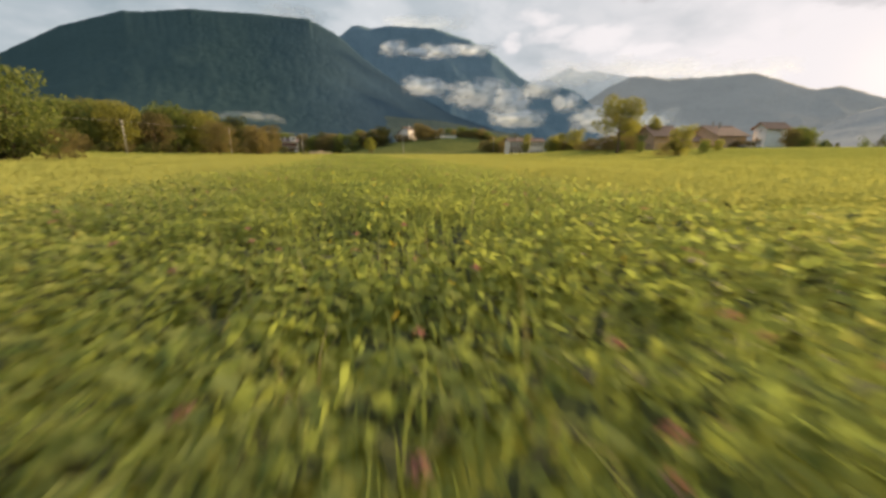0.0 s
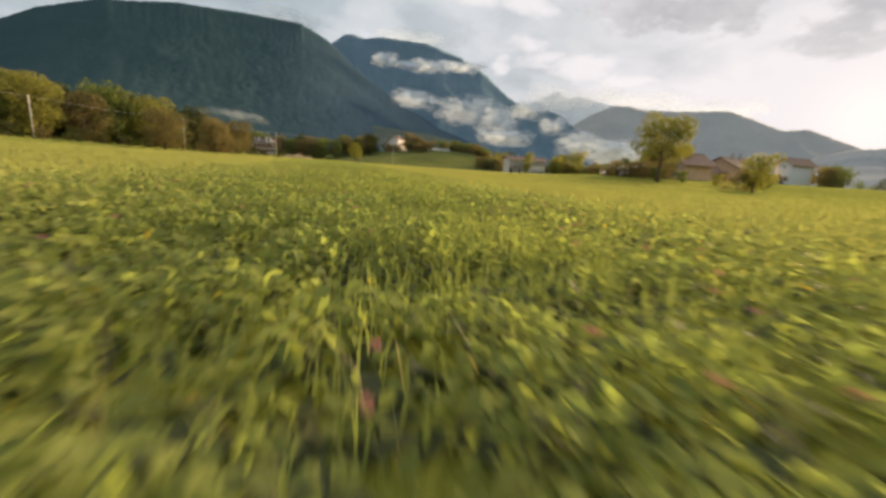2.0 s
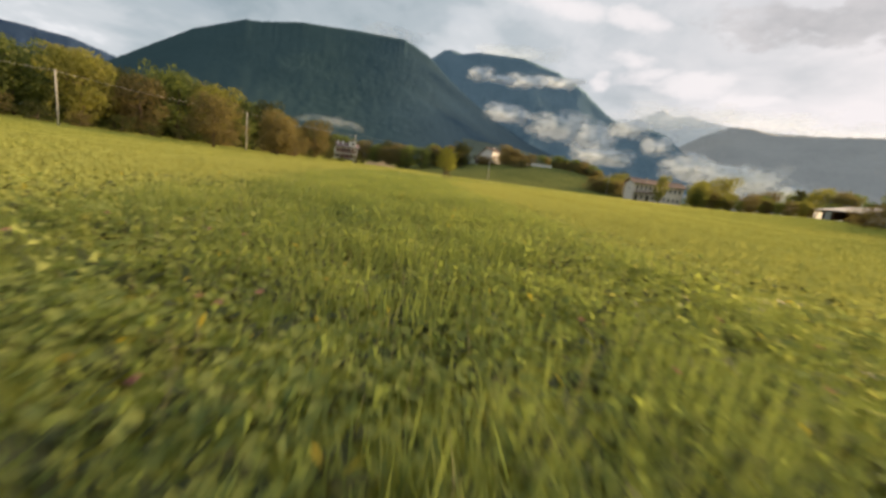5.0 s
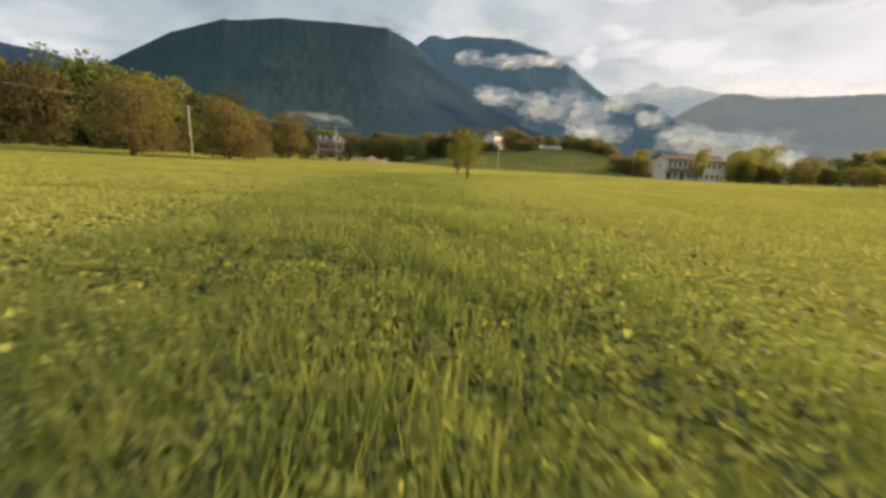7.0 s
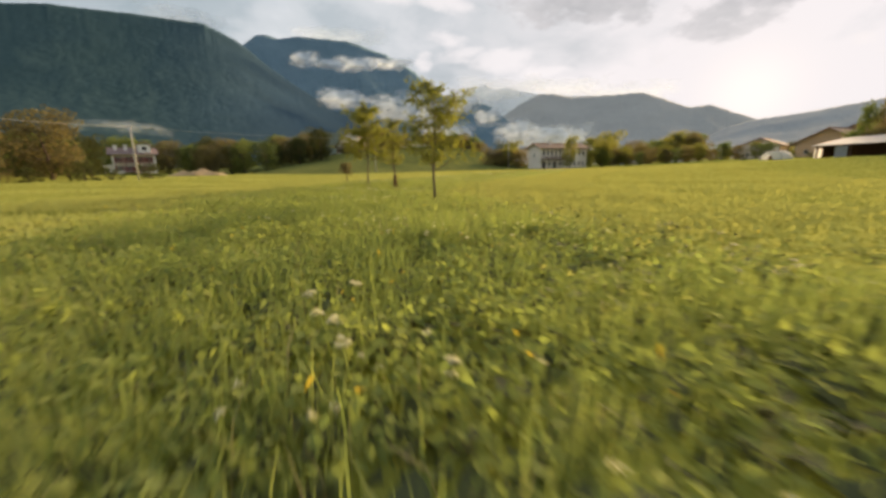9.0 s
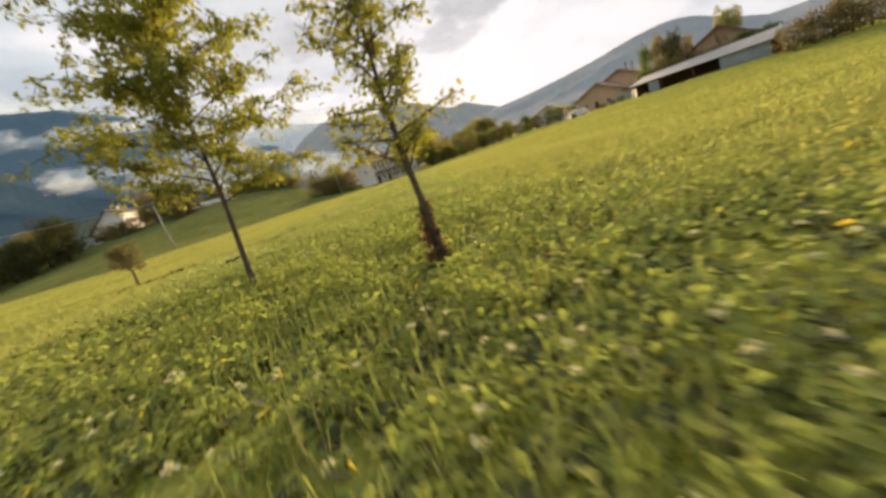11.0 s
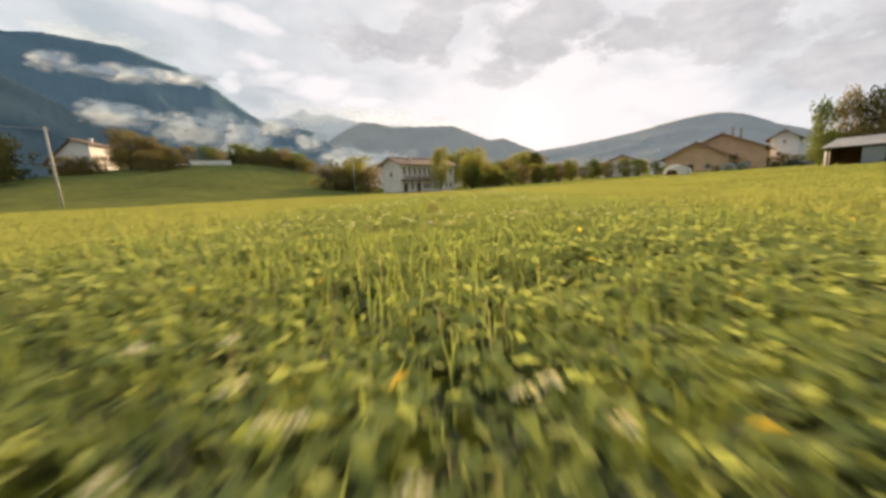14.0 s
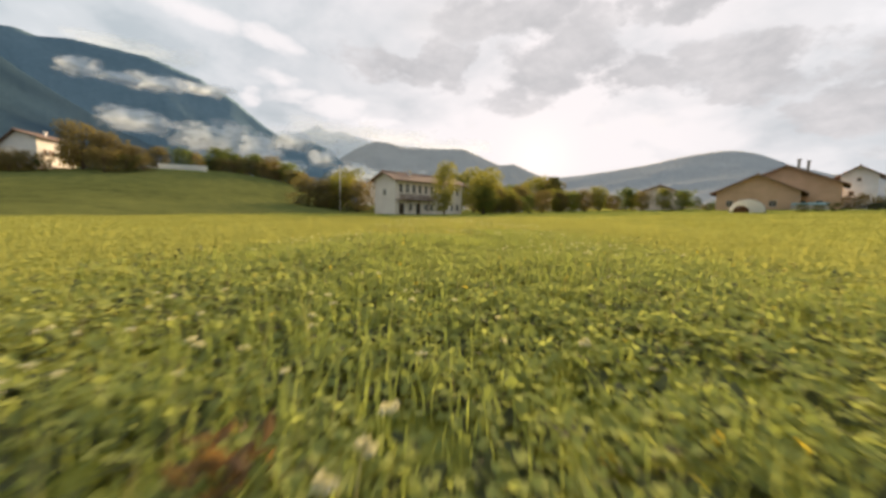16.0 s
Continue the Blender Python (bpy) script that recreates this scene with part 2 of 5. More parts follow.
M_STALK = leaf_material("straw_stalk", [(0.0, (0.22, 0.205, 0.095)), (0.6, (0.32, 0.285, 0.145)), (1.0, (0.40, 0.35, 0.20))], 0.3, patch=0.5, tint=(1.2, 1.2, 0.9))
M_YELLOW = leaf_material("yellowed_leaf", [(0.0, (0.40, 0.32, 0.06)), (0.6, (0.50, 0.40, 0.07)), (1.0, (0.40, 0.24, 0.07))])
M_DOCK = leaf_material("rust_clump_leaf", [(0.0, (0.13, 0.085, 0.05)), (0.5, (0.20, 0.125, 0.068)), (1.0, (0.26, 0.19, 0.08))], 0.3)
M_UMBEL = leaf_material("white_petal", [(0.0, (0.50, 0.50, 0.40)), (1.0, (0.68, 0.67, 0.58))], 0.3)
M_PINK = leaf_material("clover_bloom", [(0.0, (0.26, 0.12, 0.13)), (1.0, (0.42, 0.22, 0.24))], 0.3)
M_LEAF_OLIVE = leaf_material("leaf_olive", [(0.0, (0.048, 0.068, 0.030)), (0.5, (0.122, 0.148, 0.053)), (1.0, (0.25, 0.262, 0.082))], 0.48, patch=0.22, tint=(1.32, 1.42, 0.85))
M_LEAF_GOLD = leaf_material("leaf_gold", [(0.0, (0.105, 0.108, 0.036)), (0.5, (0.215, 0.21, 0.062)), (1.0, (0.34, 0.31, 0.088))], 0.5, patch=0.2, tint=(1.32, 1.35, 0.82))
M_LEAF_RUST = leaf_material("leaf_rust", [(0.0, (0.074, 0.064, 0.038)), (0.5, (0.162, 0.138, 0.066)), (1.0, (0.27, 0.218, 0.09))], 0.5, patch=0.2, tint=(1.35, 1.3, 0.9))
M_LEAF_DARK = leaf_material("leaf_dark", [(0.0, (0.026, 0.034, 0.016)), (0.5, (0.06, 0.07, 0.026)), (1.0, (0.13, 0.125, 0.04))], 0.3, patch=0.15)
M_LEAF_YOUNG = leaf_material("leaf_young", [(0.0, (0.09, 0.105, 0.03)), (0.5, (0.19, 0.20, 0.05)), (1.0, (0.33, 0.30, 0.07))], 0.55, patch=0.6, tint=(1.4, 1.4, 0.75))
M_SHOOT = leaf_material("red_brown_shoot", [(0.0, (0.075, 0.055, 0.032)), (0.5, (0.14, 0.095, 0.05)), (1.0, (0.23, 0.15, 0.07))], 0.35, patch=0.6, tint=(1.2, 1.1, 0.9))
M_BARK = surface("bark", (0.16, 0.115, 0.08), (0.06, 0.042, 0.03), 5.0, 0.95, 0.8)
M_POLE = surface("weathered_pole", (0.56, 0.53, 0.48), (0.34, 0.32, 0.28), 3.0, 0.9, 0.4)
M_WIRE = surface("wire", (0.42, 0.42, 0.40), (0.3, 0.3, 0.29), 2.0, 0.6, 0.0)
M_WHITE = surface("white_plaster", (0.86, 0.83, 0.80), (0.70, 0.67, 0.64), 0.5, 0.9, 0.2)
# white plaster with the bluish tone of shade put into its colour
M_SHADE_WHITE = surface("shade_toned_white_plaster", (0.74, 0.79, 0.84), (0.60, 0.64, 0.68), 0.5, 0.9, 0.2)
M_PINKISH = surface("rose_plaster", (0.80, 0.74, 0.69), (0.68, 0.61, 0.56), 0.5, 0.9, 0.2)
M_OCHRE = surface("ochre_plaster", (0.66, 0.44, 0.29), (0.50, 0.33, 0.21), 0.4, 0.9, 0.2)
M_TILE = surface("roof_tile", (0.36, 0.225, 0.16), (0.22, 0.14, 0.10), 1.2, 0.9, 0.6, 8.0)
M_TILE_ROSE = surface("faded_rose_tile", (0.24, 0.17, 0.16), (0.15, 0.105, 0.10), 1.2, 0.9, 0.6, 8.0)
M_TILE_RED = surface("red_roof_tile", (0.19, 0.125, 0.105), (0.12, 0.078, 0.066), 1.2, 0.9, 0.6, 8.0)
M_WOOD = surface("dark_timber", (0.17, 0.085, 0.05), (0.075, 0.038, 0.025), 2.0, 0.85, 0.4)
M_FRAME = surface("window_frame", (0.62, 0.60, 0.56), (0.5, 0.48, 0.44), 3.0, 0.6, 0.1)
M_SHUTTER = surface("red_shutter", (0.22, 0.06, 0.045), (0.12, 0.035, 0.03), 2.0, 0.75, 0.2)
M_STONE = surface("stone", (0.42, 0.39, 0.35), (0.28, 0.26, 0.23), 1.5, 0.9, 0.5)
M_SHEET = surface("grey_roof_sheet", (0.42, 0.39, 0.37), (0.30, 0.28, 0.265), 0.5, 0.8, 0.2)
M_PANEL = surface("blue_grey_panel", (0.34, 0.36, 0.38), (0.24, 0.26, 0.28), 0.6, 0.7, 0.2)
M_FILM = leaf_material("white_film", [(0.0, (0.88, 0.88, 0.87)), (1.0, (0.95, 0.95, 0.94))], 0.7, 0.5, tint=(1.0, 1.0, 1.0))
M_TEAL = surface("teal_tarpaulin", (0.20, 0.36, 0.36), (0.12, 0.24, 0.25), 0.8, 0.6, 0.2)
M_SOIL = surface("straw_and_soil", (0.46, 0.34, 0.19), (0.25, 0.17, 0.09), 1.0, 1.0, 0.8)
M_CAR_DARK = surface("dark_car_paint", (0.06, 0.05, 0.05), (0.04, 0.035, 0.035), 1.0, 0.3, 0.0)
M_CAR_LIGHT = surface("light_car_paint", (0.62, 0.62, 0.61), (0.55, 0.55, 0.54), 1.0, 0.3, 0.0)
M_RUBBER = surface("rubber", (0.03, 0.03, 0.03), (0.02, 0.02, 0.02), 3.0, 0.9, 0.1)
M_GLASS, _n, _s = material("window_glass", 0.06)
_s.inputs["Base Color"].default_value = (0.035, 0.04, 0.045, 1)
_n.put(_s.inputs["Roughness"], _n.math("MULTIPLY_ADD", _n.noise(None, 3.0), 0.1, 0.03))
# ridge colours carry the distance haze in their base tones
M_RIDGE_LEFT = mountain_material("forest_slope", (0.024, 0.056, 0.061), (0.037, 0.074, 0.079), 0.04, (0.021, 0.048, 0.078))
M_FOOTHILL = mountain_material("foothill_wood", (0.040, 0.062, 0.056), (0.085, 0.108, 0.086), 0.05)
M_RIDGE_MID = mountain_material("hazed_blue_slope", (0.076, 0.142, 0.190), (0.124, 0.20, 0.250), 0.08)
M_RIDGE_WEST = mountain_material("hazed_dark_slope", (0.012, 0.032, 0.075), (0.022, 0.048, 0.10), 0.03)
M_RIDGE_FAR = mountain_material("hazed_pale_slope", (0.33, 0.325, 0.31), (0.41, 0.40, 0.38), 0.12)
M_RIDGE_PEAK = mountain_material("hazed_pale_peak", (0.70, 0.735, 0.755), (0.78, 0.805, 0.82), 0.0)
M_RIDGE_RIGHT = mountain_material("hazed_grey_slope", (0.31, 0.32, 0.325), (0.385, 0.39, 0.39), 0.12)


def cloud_material(name="low_cloud", dense=1.0):
    """Ragged mist with soft edges, thinned by its own texture."""
    m = bpy.data.materials.new(name)
    m.use_nodes = True
    n = Nodes(m.node_tree)
    tc = n.add("ShaderNodeTexCoord")
    u, v, w = n.split(tc.outputs["UV"])
    p = n.add("ShaderNodeNewGeometry").outputs["Position"]
    far_off = n.add("ShaderNodeVectorMath")
    far_off.operation = "LENGTH"
    n.put(far_off.inputs[0], p)
    k = n.math("DIVIDE", 2300.0, far_off.outputs["Value"])
    x, y, z = n.split(p)
    p = n.combine(n.math("MULTIPLY", x, k), n.math("MULTIPLY", y, k), n.math("MULTIPLY", n.math("MULTIPLY", z, k), 2.2))
    rag, curl = n.noise(p, 0.0055, 4.0, 0.5, 0.6), n.noise(p, 0.018, 3.0, 0.5, 0.3)
    side = n.math("MULTIPLY", n.math("MULTIPLY", u, n.math("SUBTRACT", 1.0, u)), 4.0)
    tall = n.math("MULTIPLY", n.math("MULTIPLY", v, n.math("SUBTRACT", 1.0, v)), 4.0)
    body = n.math("MULTIPLY", n.math("POWER", side, 0.6), tall)
    rag = n.math("ADD", n.math("MULTIPLY", rag, 0.65), n.math("MULTIPLY", curl, 0.35))
    a = n.math("MULTIPLY", n.math("ADD", n.math("MULTIPLY_ADD", rag, 2.4, -1.50), n.math("MULTIPLY", body, 1.0)), n.math("MULTIPLY", body, 4.0, clamp=True))
    a = n.math("MULTIPLY", n.ramp(a, [(0.0, 0.0), (0.25, 0.3), (0.5, 0.72), (0.9, 0.92)], "EASE"), dense)
    white = n.add("ShaderNodeBsdfDiffuse")
    n.put(white.inputs[0], n.ramp(curl, [(0.3, (0.48, 0.56, 0.62)), (0.65, (0.70, 0.75, 0.80))]))
    back = n.add("ShaderNodeBsdfTranslucent")
    back.inputs[0].default_value = (0.60, 0.70, 0.82, 1)
    both = n.add("ShaderNodeMixShader")
    both.inputs[0].default_value = 0.35
    n.put(both.inputs[1], white.outputs[0])
    n.put(both.inputs[2], back.outputs[0])
    clear_part = n.add("ShaderNodeBsdfTransparent")
    mixed = n.add("ShaderNodeMixShader")
    n.put(mixed.inputs[0], a)
    n.put(mixed.inputs[1], clear_part.outputs[0])
    n.put(mixed.inputs[2], both.outputs[0])
    n.put(n.add("ShaderNodeOutputMaterial").inputs[0], mixed.outputs[0])
    return m


M_CLOUD, M_SMOKE, M_MIST = cloud_material(), cloud_material("thin_smoke", 0.24), cloud_material("high_mist", 0.5)

# ---------------------------------------------------------------- geometry helpers


class Geo:
    """Collects boxes, tubes and faces into one mesh."""

    def __init__(self):
        self.v, self.f = [], []

    def face(self, *pts):
        i = len(self.v)
        self.v += [tuple(p) for p in pts]
        self.f.append(tuple(range(i, i + len(pts))))

    def box(self, lo, hi):
        (a, b, c), (d, e, g) = lo, hi
        i = len(self.v)
        self.v += [(a, b, c), (d, b, c), (d, e, c), (a, e, c), (a, b, g), (d, b, g), (d, e, g), (a, e, g)]
        self.f += [tuple(i + k for k in q) for q in ((3, 2, 1, 0), (4, 5, 6, 7), (0, 1, 5, 4), (1, 2, 6, 5), (2, 3, 7, 6), (3, 0, 4, 7))]
        return self

    def slab(self, corners, thick):
        """A plate between four corners and the same corners sunk by thick."""
        i = len(self.v)
        self.v += [tuple(p) for p in corners] + [(p[0], p[1], p[2] - thick) for p in corners]
        self.f += [tuple(i + k for k in q) for q in ((0, 1, 2, 3), (7, 6, 5, 4), (0, 4, 5, 1), (1, 5, 6, 2), (2, 6, 7, 3), (3, 7, 4, 0))]
        return self

    def tube(self, pts, radii, sides=6):
        pts = [Vector(p) for p in pts]
        first = len(self.v)
        for k, p in enumerate(pts):
            d = (pts[min(k + 1, len(pts) - 1)] - pts[max(k - 1, 0)]).normalized()
            a = d.orthogonal().normalized()
            b = d.cross(a)
            for s in range(sides):
                w = 2 * math.pi * s / sides
                self.v.append(tuple(p + (a * math.cos(w) + b * math.sin(w)) * radii[k]))
        for k in range(len(pts) - 1):
            for s in range(sides):
                i, j = first + k * sides + s, first + k * sides + (s + 1) % sides
                self.f.append((i, j, j + sides, i + sides))
        self.f.append(tuple(range(first + sides - 1, first - 1, -1)))
        self.f.append(tuple(first + (len(pts) - 1) * sides + s for s in range(sides)))
        return self

    def mesh(self, name, mat, smooth=False):
        m = bpy.data.meshes.new(name)
        m.from_pydata(self.v, [], self.f)
        m.materials.append(mat)
        if smooth:
            m.polygons.foreach_set("use_smooth", [True] * len(m.polygons))
        m.update()
        return m


def big_mesh(name, verts, faces, mat, smooth=False):
    """A mesh from arrays: n x 3 points, and m x 3 or m x 4 corners."""
    m = bpy.data.meshes.new(name)
    k = faces.shape[1]
    m.vertices.add(len(verts))
    m.vertices.foreach_set("co", np.ascontiguousarray(verts, np.float32).ravel())
    m.loops.add(faces.size)
    m.loops.foreach_set("vertex_index", np.ascontiguousarray(faces, np.int32).ravel())
    m.polygons.add(len(faces))
    m.polygons.foreach_set("loop_start", np.arange(0, faces.size, k, dtype=np.int32))
    m.polygons.foreach_set("use_smooth", np.full(len(faces), smooth))
    m.materials.append(mat)
    m.update(calc_edges=True)
    return m


def part(name, geo, mat, parent, label="", smooth=False):
    ob = new(name, geo.mesh(name, mat, smooth) if isinstance(geo, Geo) else geo)
    ob.parent = parent
    return tagged(ob, label)


def thing(name, m, label, category, group="", kind=""):
    ob = new(name)
    ob.matrix_basis = m
    return tagged(ob, label, category, group, kind)


def smooth_step(t):
    t = np.clip(t, 0.0, 1.0)
    return t * t * (3 - 2 * t)


def field_edge(x):
    """Where the field ends and the pasture of the knoll begins."""
    return 206 + 0.6 * np.clip(x, -90, 60) + 2.0 * np.maximum(-30 - x, 0)


def terrain(x, y):
    """Height of the soil. A flat field, a knoll behind it, a gentle rise to the farmyards, a rise to the wood."""
    x, y = np.asarray(x, float), np.asarray(y, float)
    near = np.exp(-(np.maximum(np.abs(x) - 200, 0) / 150) ** 2) * np.exp(-(np.maximum(y - 330, 0) / 150) ** 2)
    u = x * 0.9 - np.where(y > 140, (y - 140) * 0.45, (140 - y) * 0.6)
    z = 3.0 * smooth_step((u + 5) / 110) * np.where(y > -100, 1, 1) * near
    z = z + 0.7 * np.exp(-((x - 50) / 16) ** 2 - ((y - 134) / 24) ** 2)
    z = z + 1.6 * smooth_step((-x - 68) / 60) + 3.0 * smooth_step((-x - 105) / 60)
    wide_ = np.where(x < 10, 75.0, 45.0)
    knoll = 11.5 * np.exp(-((x - 10) / wide_) ** 2)
    rise = np.clip((y - field_edge(x)) / np.maximum(288 - field_edge(x), 60), 0.0, 1.15)
    z = z + knoll * np.minimum(rise ** 1.5, 1 - 0.3 * np.maximum(1.1 - rise, 0) ** 1.5) * near
    z = z + 0.05 * np.sin(x * 0.35 + 0.7 * np.sin(y * 0.21)) * np.sin(y * 0.27 + 1.0) - 0.05
    return z


def ground_at(x, y):
    return float(terrain(x, y))


# ---------------------------------------------------------------- ground
def axis(lo, hi, step, far):
    mid_ = np.arange(lo, hi + step * 0.5, step)
    grow = step * 1.22 ** np.arange(1, 40)
    out_ = np.cumsum(grow)
    out_ = out_[out_ < far]
    return np.concatenate([lo - out_[::-1], mid_, hi + out_])


gx, gy = axis(-150, 170, 2.5, 5200), axis(-30, 330, 2.5, 5200)
GX, GY = np.meshgrid(gx, gy)
gv = np.stack([GX.ravel(), GY.ravel(), terrain(GX, GY).ravel()], 1)
gi = np.arange(len(gx) * len(gy)).reshape(len(gy), len(gx))
gf = np.stack([gi[:-1, :-1].ravel(), gi[:-1, 1:].ravel(), gi[1:, 1:].ravel(), gi[1:, :-1].ravel()], 1)
tagged(new("ground", big_mesh("ground", gv, gf, M_GROUND, True)), "yellow-green meadow ground running up to a grassy knoll", "ground", kind="structure")


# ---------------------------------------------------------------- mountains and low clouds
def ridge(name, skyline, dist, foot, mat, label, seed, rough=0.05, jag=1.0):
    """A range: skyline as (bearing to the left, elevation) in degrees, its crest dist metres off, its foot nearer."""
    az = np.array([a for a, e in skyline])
    el = np.array([e for a, e in skyline])
    order = np.argsort(az)
    az, el = az[order], el[order]
    a = np.arange(az[0], az[-1], 0.16)
    e = np.interp(a, az, el)
    ker = np.hanning(5)
    e = e + 0.10 * jag * np.array([noise.noise(Vector((v * 2.6, seed, 0))) + 0.6 * noise.noise(Vector((v * 7.0, seed, 3))) for v in a])
    e = np.convolve(np.pad(e, 2, mode="edge"), ker / ker.sum(), "valid")
    crest = np.tan(np.radians(e)) * dist
    s = np.concatenate([np.linspace(0, 1, 34), [1.04, 1.12]])
    A, S = np.meshgrid(np.radians(a), s)
    R = foot + (dist - foot) * S
    shape = np.where(S <= 1, 0.35 * S + 0.65 * S ** 1.6, 1 - (S - 1) * 4)
    soft_ker = np.hanning(81)
    broad = np.convolve(np.pad(crest, 40, mode="edge"), soft_ker / soft_ker.sum(), "valid")
    keep = np.clip(S, 0, 1) ** 5
    Z = (crest[None, :] * keep + np.minimum(broad, crest * 1.1)[None, :] * (1 - keep)) * shape
    X, Y = -np.sin(A) * R, np.cos(A) * R
    rel = np.zeros_like(Z)
    for i in range(Z.shape[0]):
        for j in range(Z.shape[1]):
            p = Vector((X[i, j] * 0.0021 + seed, Y[i, j] * 0.0021, Z[i, j] * 0.001))
            q = Vector((X[i, j] * 0.012 + seed, Y[i, j] * 0.012, 0.0))
            rel[i, j] = -abs(noise.noise(p)) * 1.3 + 0.22 * noise.noise(q) + 0.12 * noise.noise(q * 3)
    Z = Z + rel * crest.mean() * rough * np.clip(S * 3, 0, 1) * (0.45 * jag + 2.3 * np.clip((0.97 - S) * 4, 0, 1))
    Z = np.where(S <= 0, -5.0, Z)
    v = np.stack([X.ravel(), Y.ravel(), Z.ravel()], 1)
    k = np.arange(Z.size).reshape(Z.shape)
    f = np.stack([k[:-1, :-1].ravel(), k[1:, :-1].ravel(), k[1:, 1:].ravel(), k[:-1, 1:].ravel()], 1)
    return tagged(new(name, big_mesh(name, v, f, mat, True)), label, "mountain", kind="structure")


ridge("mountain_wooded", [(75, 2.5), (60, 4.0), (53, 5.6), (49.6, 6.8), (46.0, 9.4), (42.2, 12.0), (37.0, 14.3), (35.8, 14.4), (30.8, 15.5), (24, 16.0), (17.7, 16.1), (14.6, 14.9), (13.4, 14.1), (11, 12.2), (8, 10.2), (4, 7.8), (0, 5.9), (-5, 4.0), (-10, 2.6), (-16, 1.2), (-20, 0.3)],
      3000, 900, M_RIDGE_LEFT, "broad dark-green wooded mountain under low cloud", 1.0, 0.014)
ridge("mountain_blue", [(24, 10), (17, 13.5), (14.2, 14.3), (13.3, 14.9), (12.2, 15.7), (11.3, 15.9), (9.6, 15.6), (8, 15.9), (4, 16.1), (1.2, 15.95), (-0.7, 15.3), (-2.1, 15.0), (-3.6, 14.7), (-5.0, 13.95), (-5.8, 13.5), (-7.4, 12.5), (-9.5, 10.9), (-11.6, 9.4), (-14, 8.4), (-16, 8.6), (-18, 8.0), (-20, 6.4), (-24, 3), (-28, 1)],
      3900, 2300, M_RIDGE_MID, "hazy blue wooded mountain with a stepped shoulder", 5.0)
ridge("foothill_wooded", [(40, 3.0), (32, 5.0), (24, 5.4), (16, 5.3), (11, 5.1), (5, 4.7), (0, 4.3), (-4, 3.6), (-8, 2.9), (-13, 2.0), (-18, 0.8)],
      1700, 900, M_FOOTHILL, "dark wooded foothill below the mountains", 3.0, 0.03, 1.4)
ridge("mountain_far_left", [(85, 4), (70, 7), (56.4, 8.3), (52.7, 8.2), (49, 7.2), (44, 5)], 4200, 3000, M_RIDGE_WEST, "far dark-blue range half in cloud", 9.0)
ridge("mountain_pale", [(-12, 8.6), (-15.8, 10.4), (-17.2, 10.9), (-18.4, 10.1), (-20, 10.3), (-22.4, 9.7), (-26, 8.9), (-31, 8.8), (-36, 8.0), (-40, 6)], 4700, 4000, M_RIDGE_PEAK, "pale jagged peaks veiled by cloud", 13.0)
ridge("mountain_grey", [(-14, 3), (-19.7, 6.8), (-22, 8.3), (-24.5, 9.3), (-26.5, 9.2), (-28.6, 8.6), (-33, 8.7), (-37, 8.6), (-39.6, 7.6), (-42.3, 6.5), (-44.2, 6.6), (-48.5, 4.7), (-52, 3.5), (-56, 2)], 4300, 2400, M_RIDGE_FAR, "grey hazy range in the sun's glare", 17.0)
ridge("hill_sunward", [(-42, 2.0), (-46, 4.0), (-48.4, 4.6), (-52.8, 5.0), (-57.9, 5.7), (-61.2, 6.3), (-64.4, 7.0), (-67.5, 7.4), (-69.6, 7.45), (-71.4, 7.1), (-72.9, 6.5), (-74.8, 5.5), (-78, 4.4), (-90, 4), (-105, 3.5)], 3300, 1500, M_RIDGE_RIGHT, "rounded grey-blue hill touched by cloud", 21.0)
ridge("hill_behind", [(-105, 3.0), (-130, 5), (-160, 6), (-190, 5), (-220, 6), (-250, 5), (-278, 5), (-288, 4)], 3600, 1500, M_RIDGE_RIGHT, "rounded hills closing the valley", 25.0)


def cloud_bank(az, el, width, height, dist, tilt=0.0, mat=M_CLOUD):
    """A bulging sheet of ragged mist, by its bearing, elevation and extent in degrees."""
    nu, nv = 24, 10
    verts, uvs = [], []
    for j in range(nv):
        for i in range(nu):
            u, v = i / (nu - 1), j / (nv - 1)
            da, de = (0.5 - u) * width, (v - 0.5) * height + (0.5 - u) * -tilt
            a, e = radians(az + da), radians(el + de)
            bulge = math.sin(math.pi * u) * math.sin(math.pi * v)
            r = dist - 120 * bulge + 40 * noise.noise(Vector((u * 5 + az, v * 4, 0)))
            verts.append((-math.sin(a) * r, math.cos(a) * r, math.tan(e) * r))
            uvs.append((u, v))
    k = np.arange(nu * nv).reshape(nv, nu)
    f = np.stack([k[:-1, :-1].ravel(), k[:-1, 1:].ravel(), k[1:, 1:].ravel(), k[1:, :-1].ravel()], 1)
    m = big_mesh("low_cloud", np.array(verts), f, mat, True)
    layer = m.uv_layers.new(name="UVMap")
    layer.data.foreach_set("uv", np.array(uvs, np.float32)[f.ravel()].ravel())
    return tagged(new("low_cloud", m), "ragged white bank of low cloud against the mountains", "cloud", "low clouds", "structure")


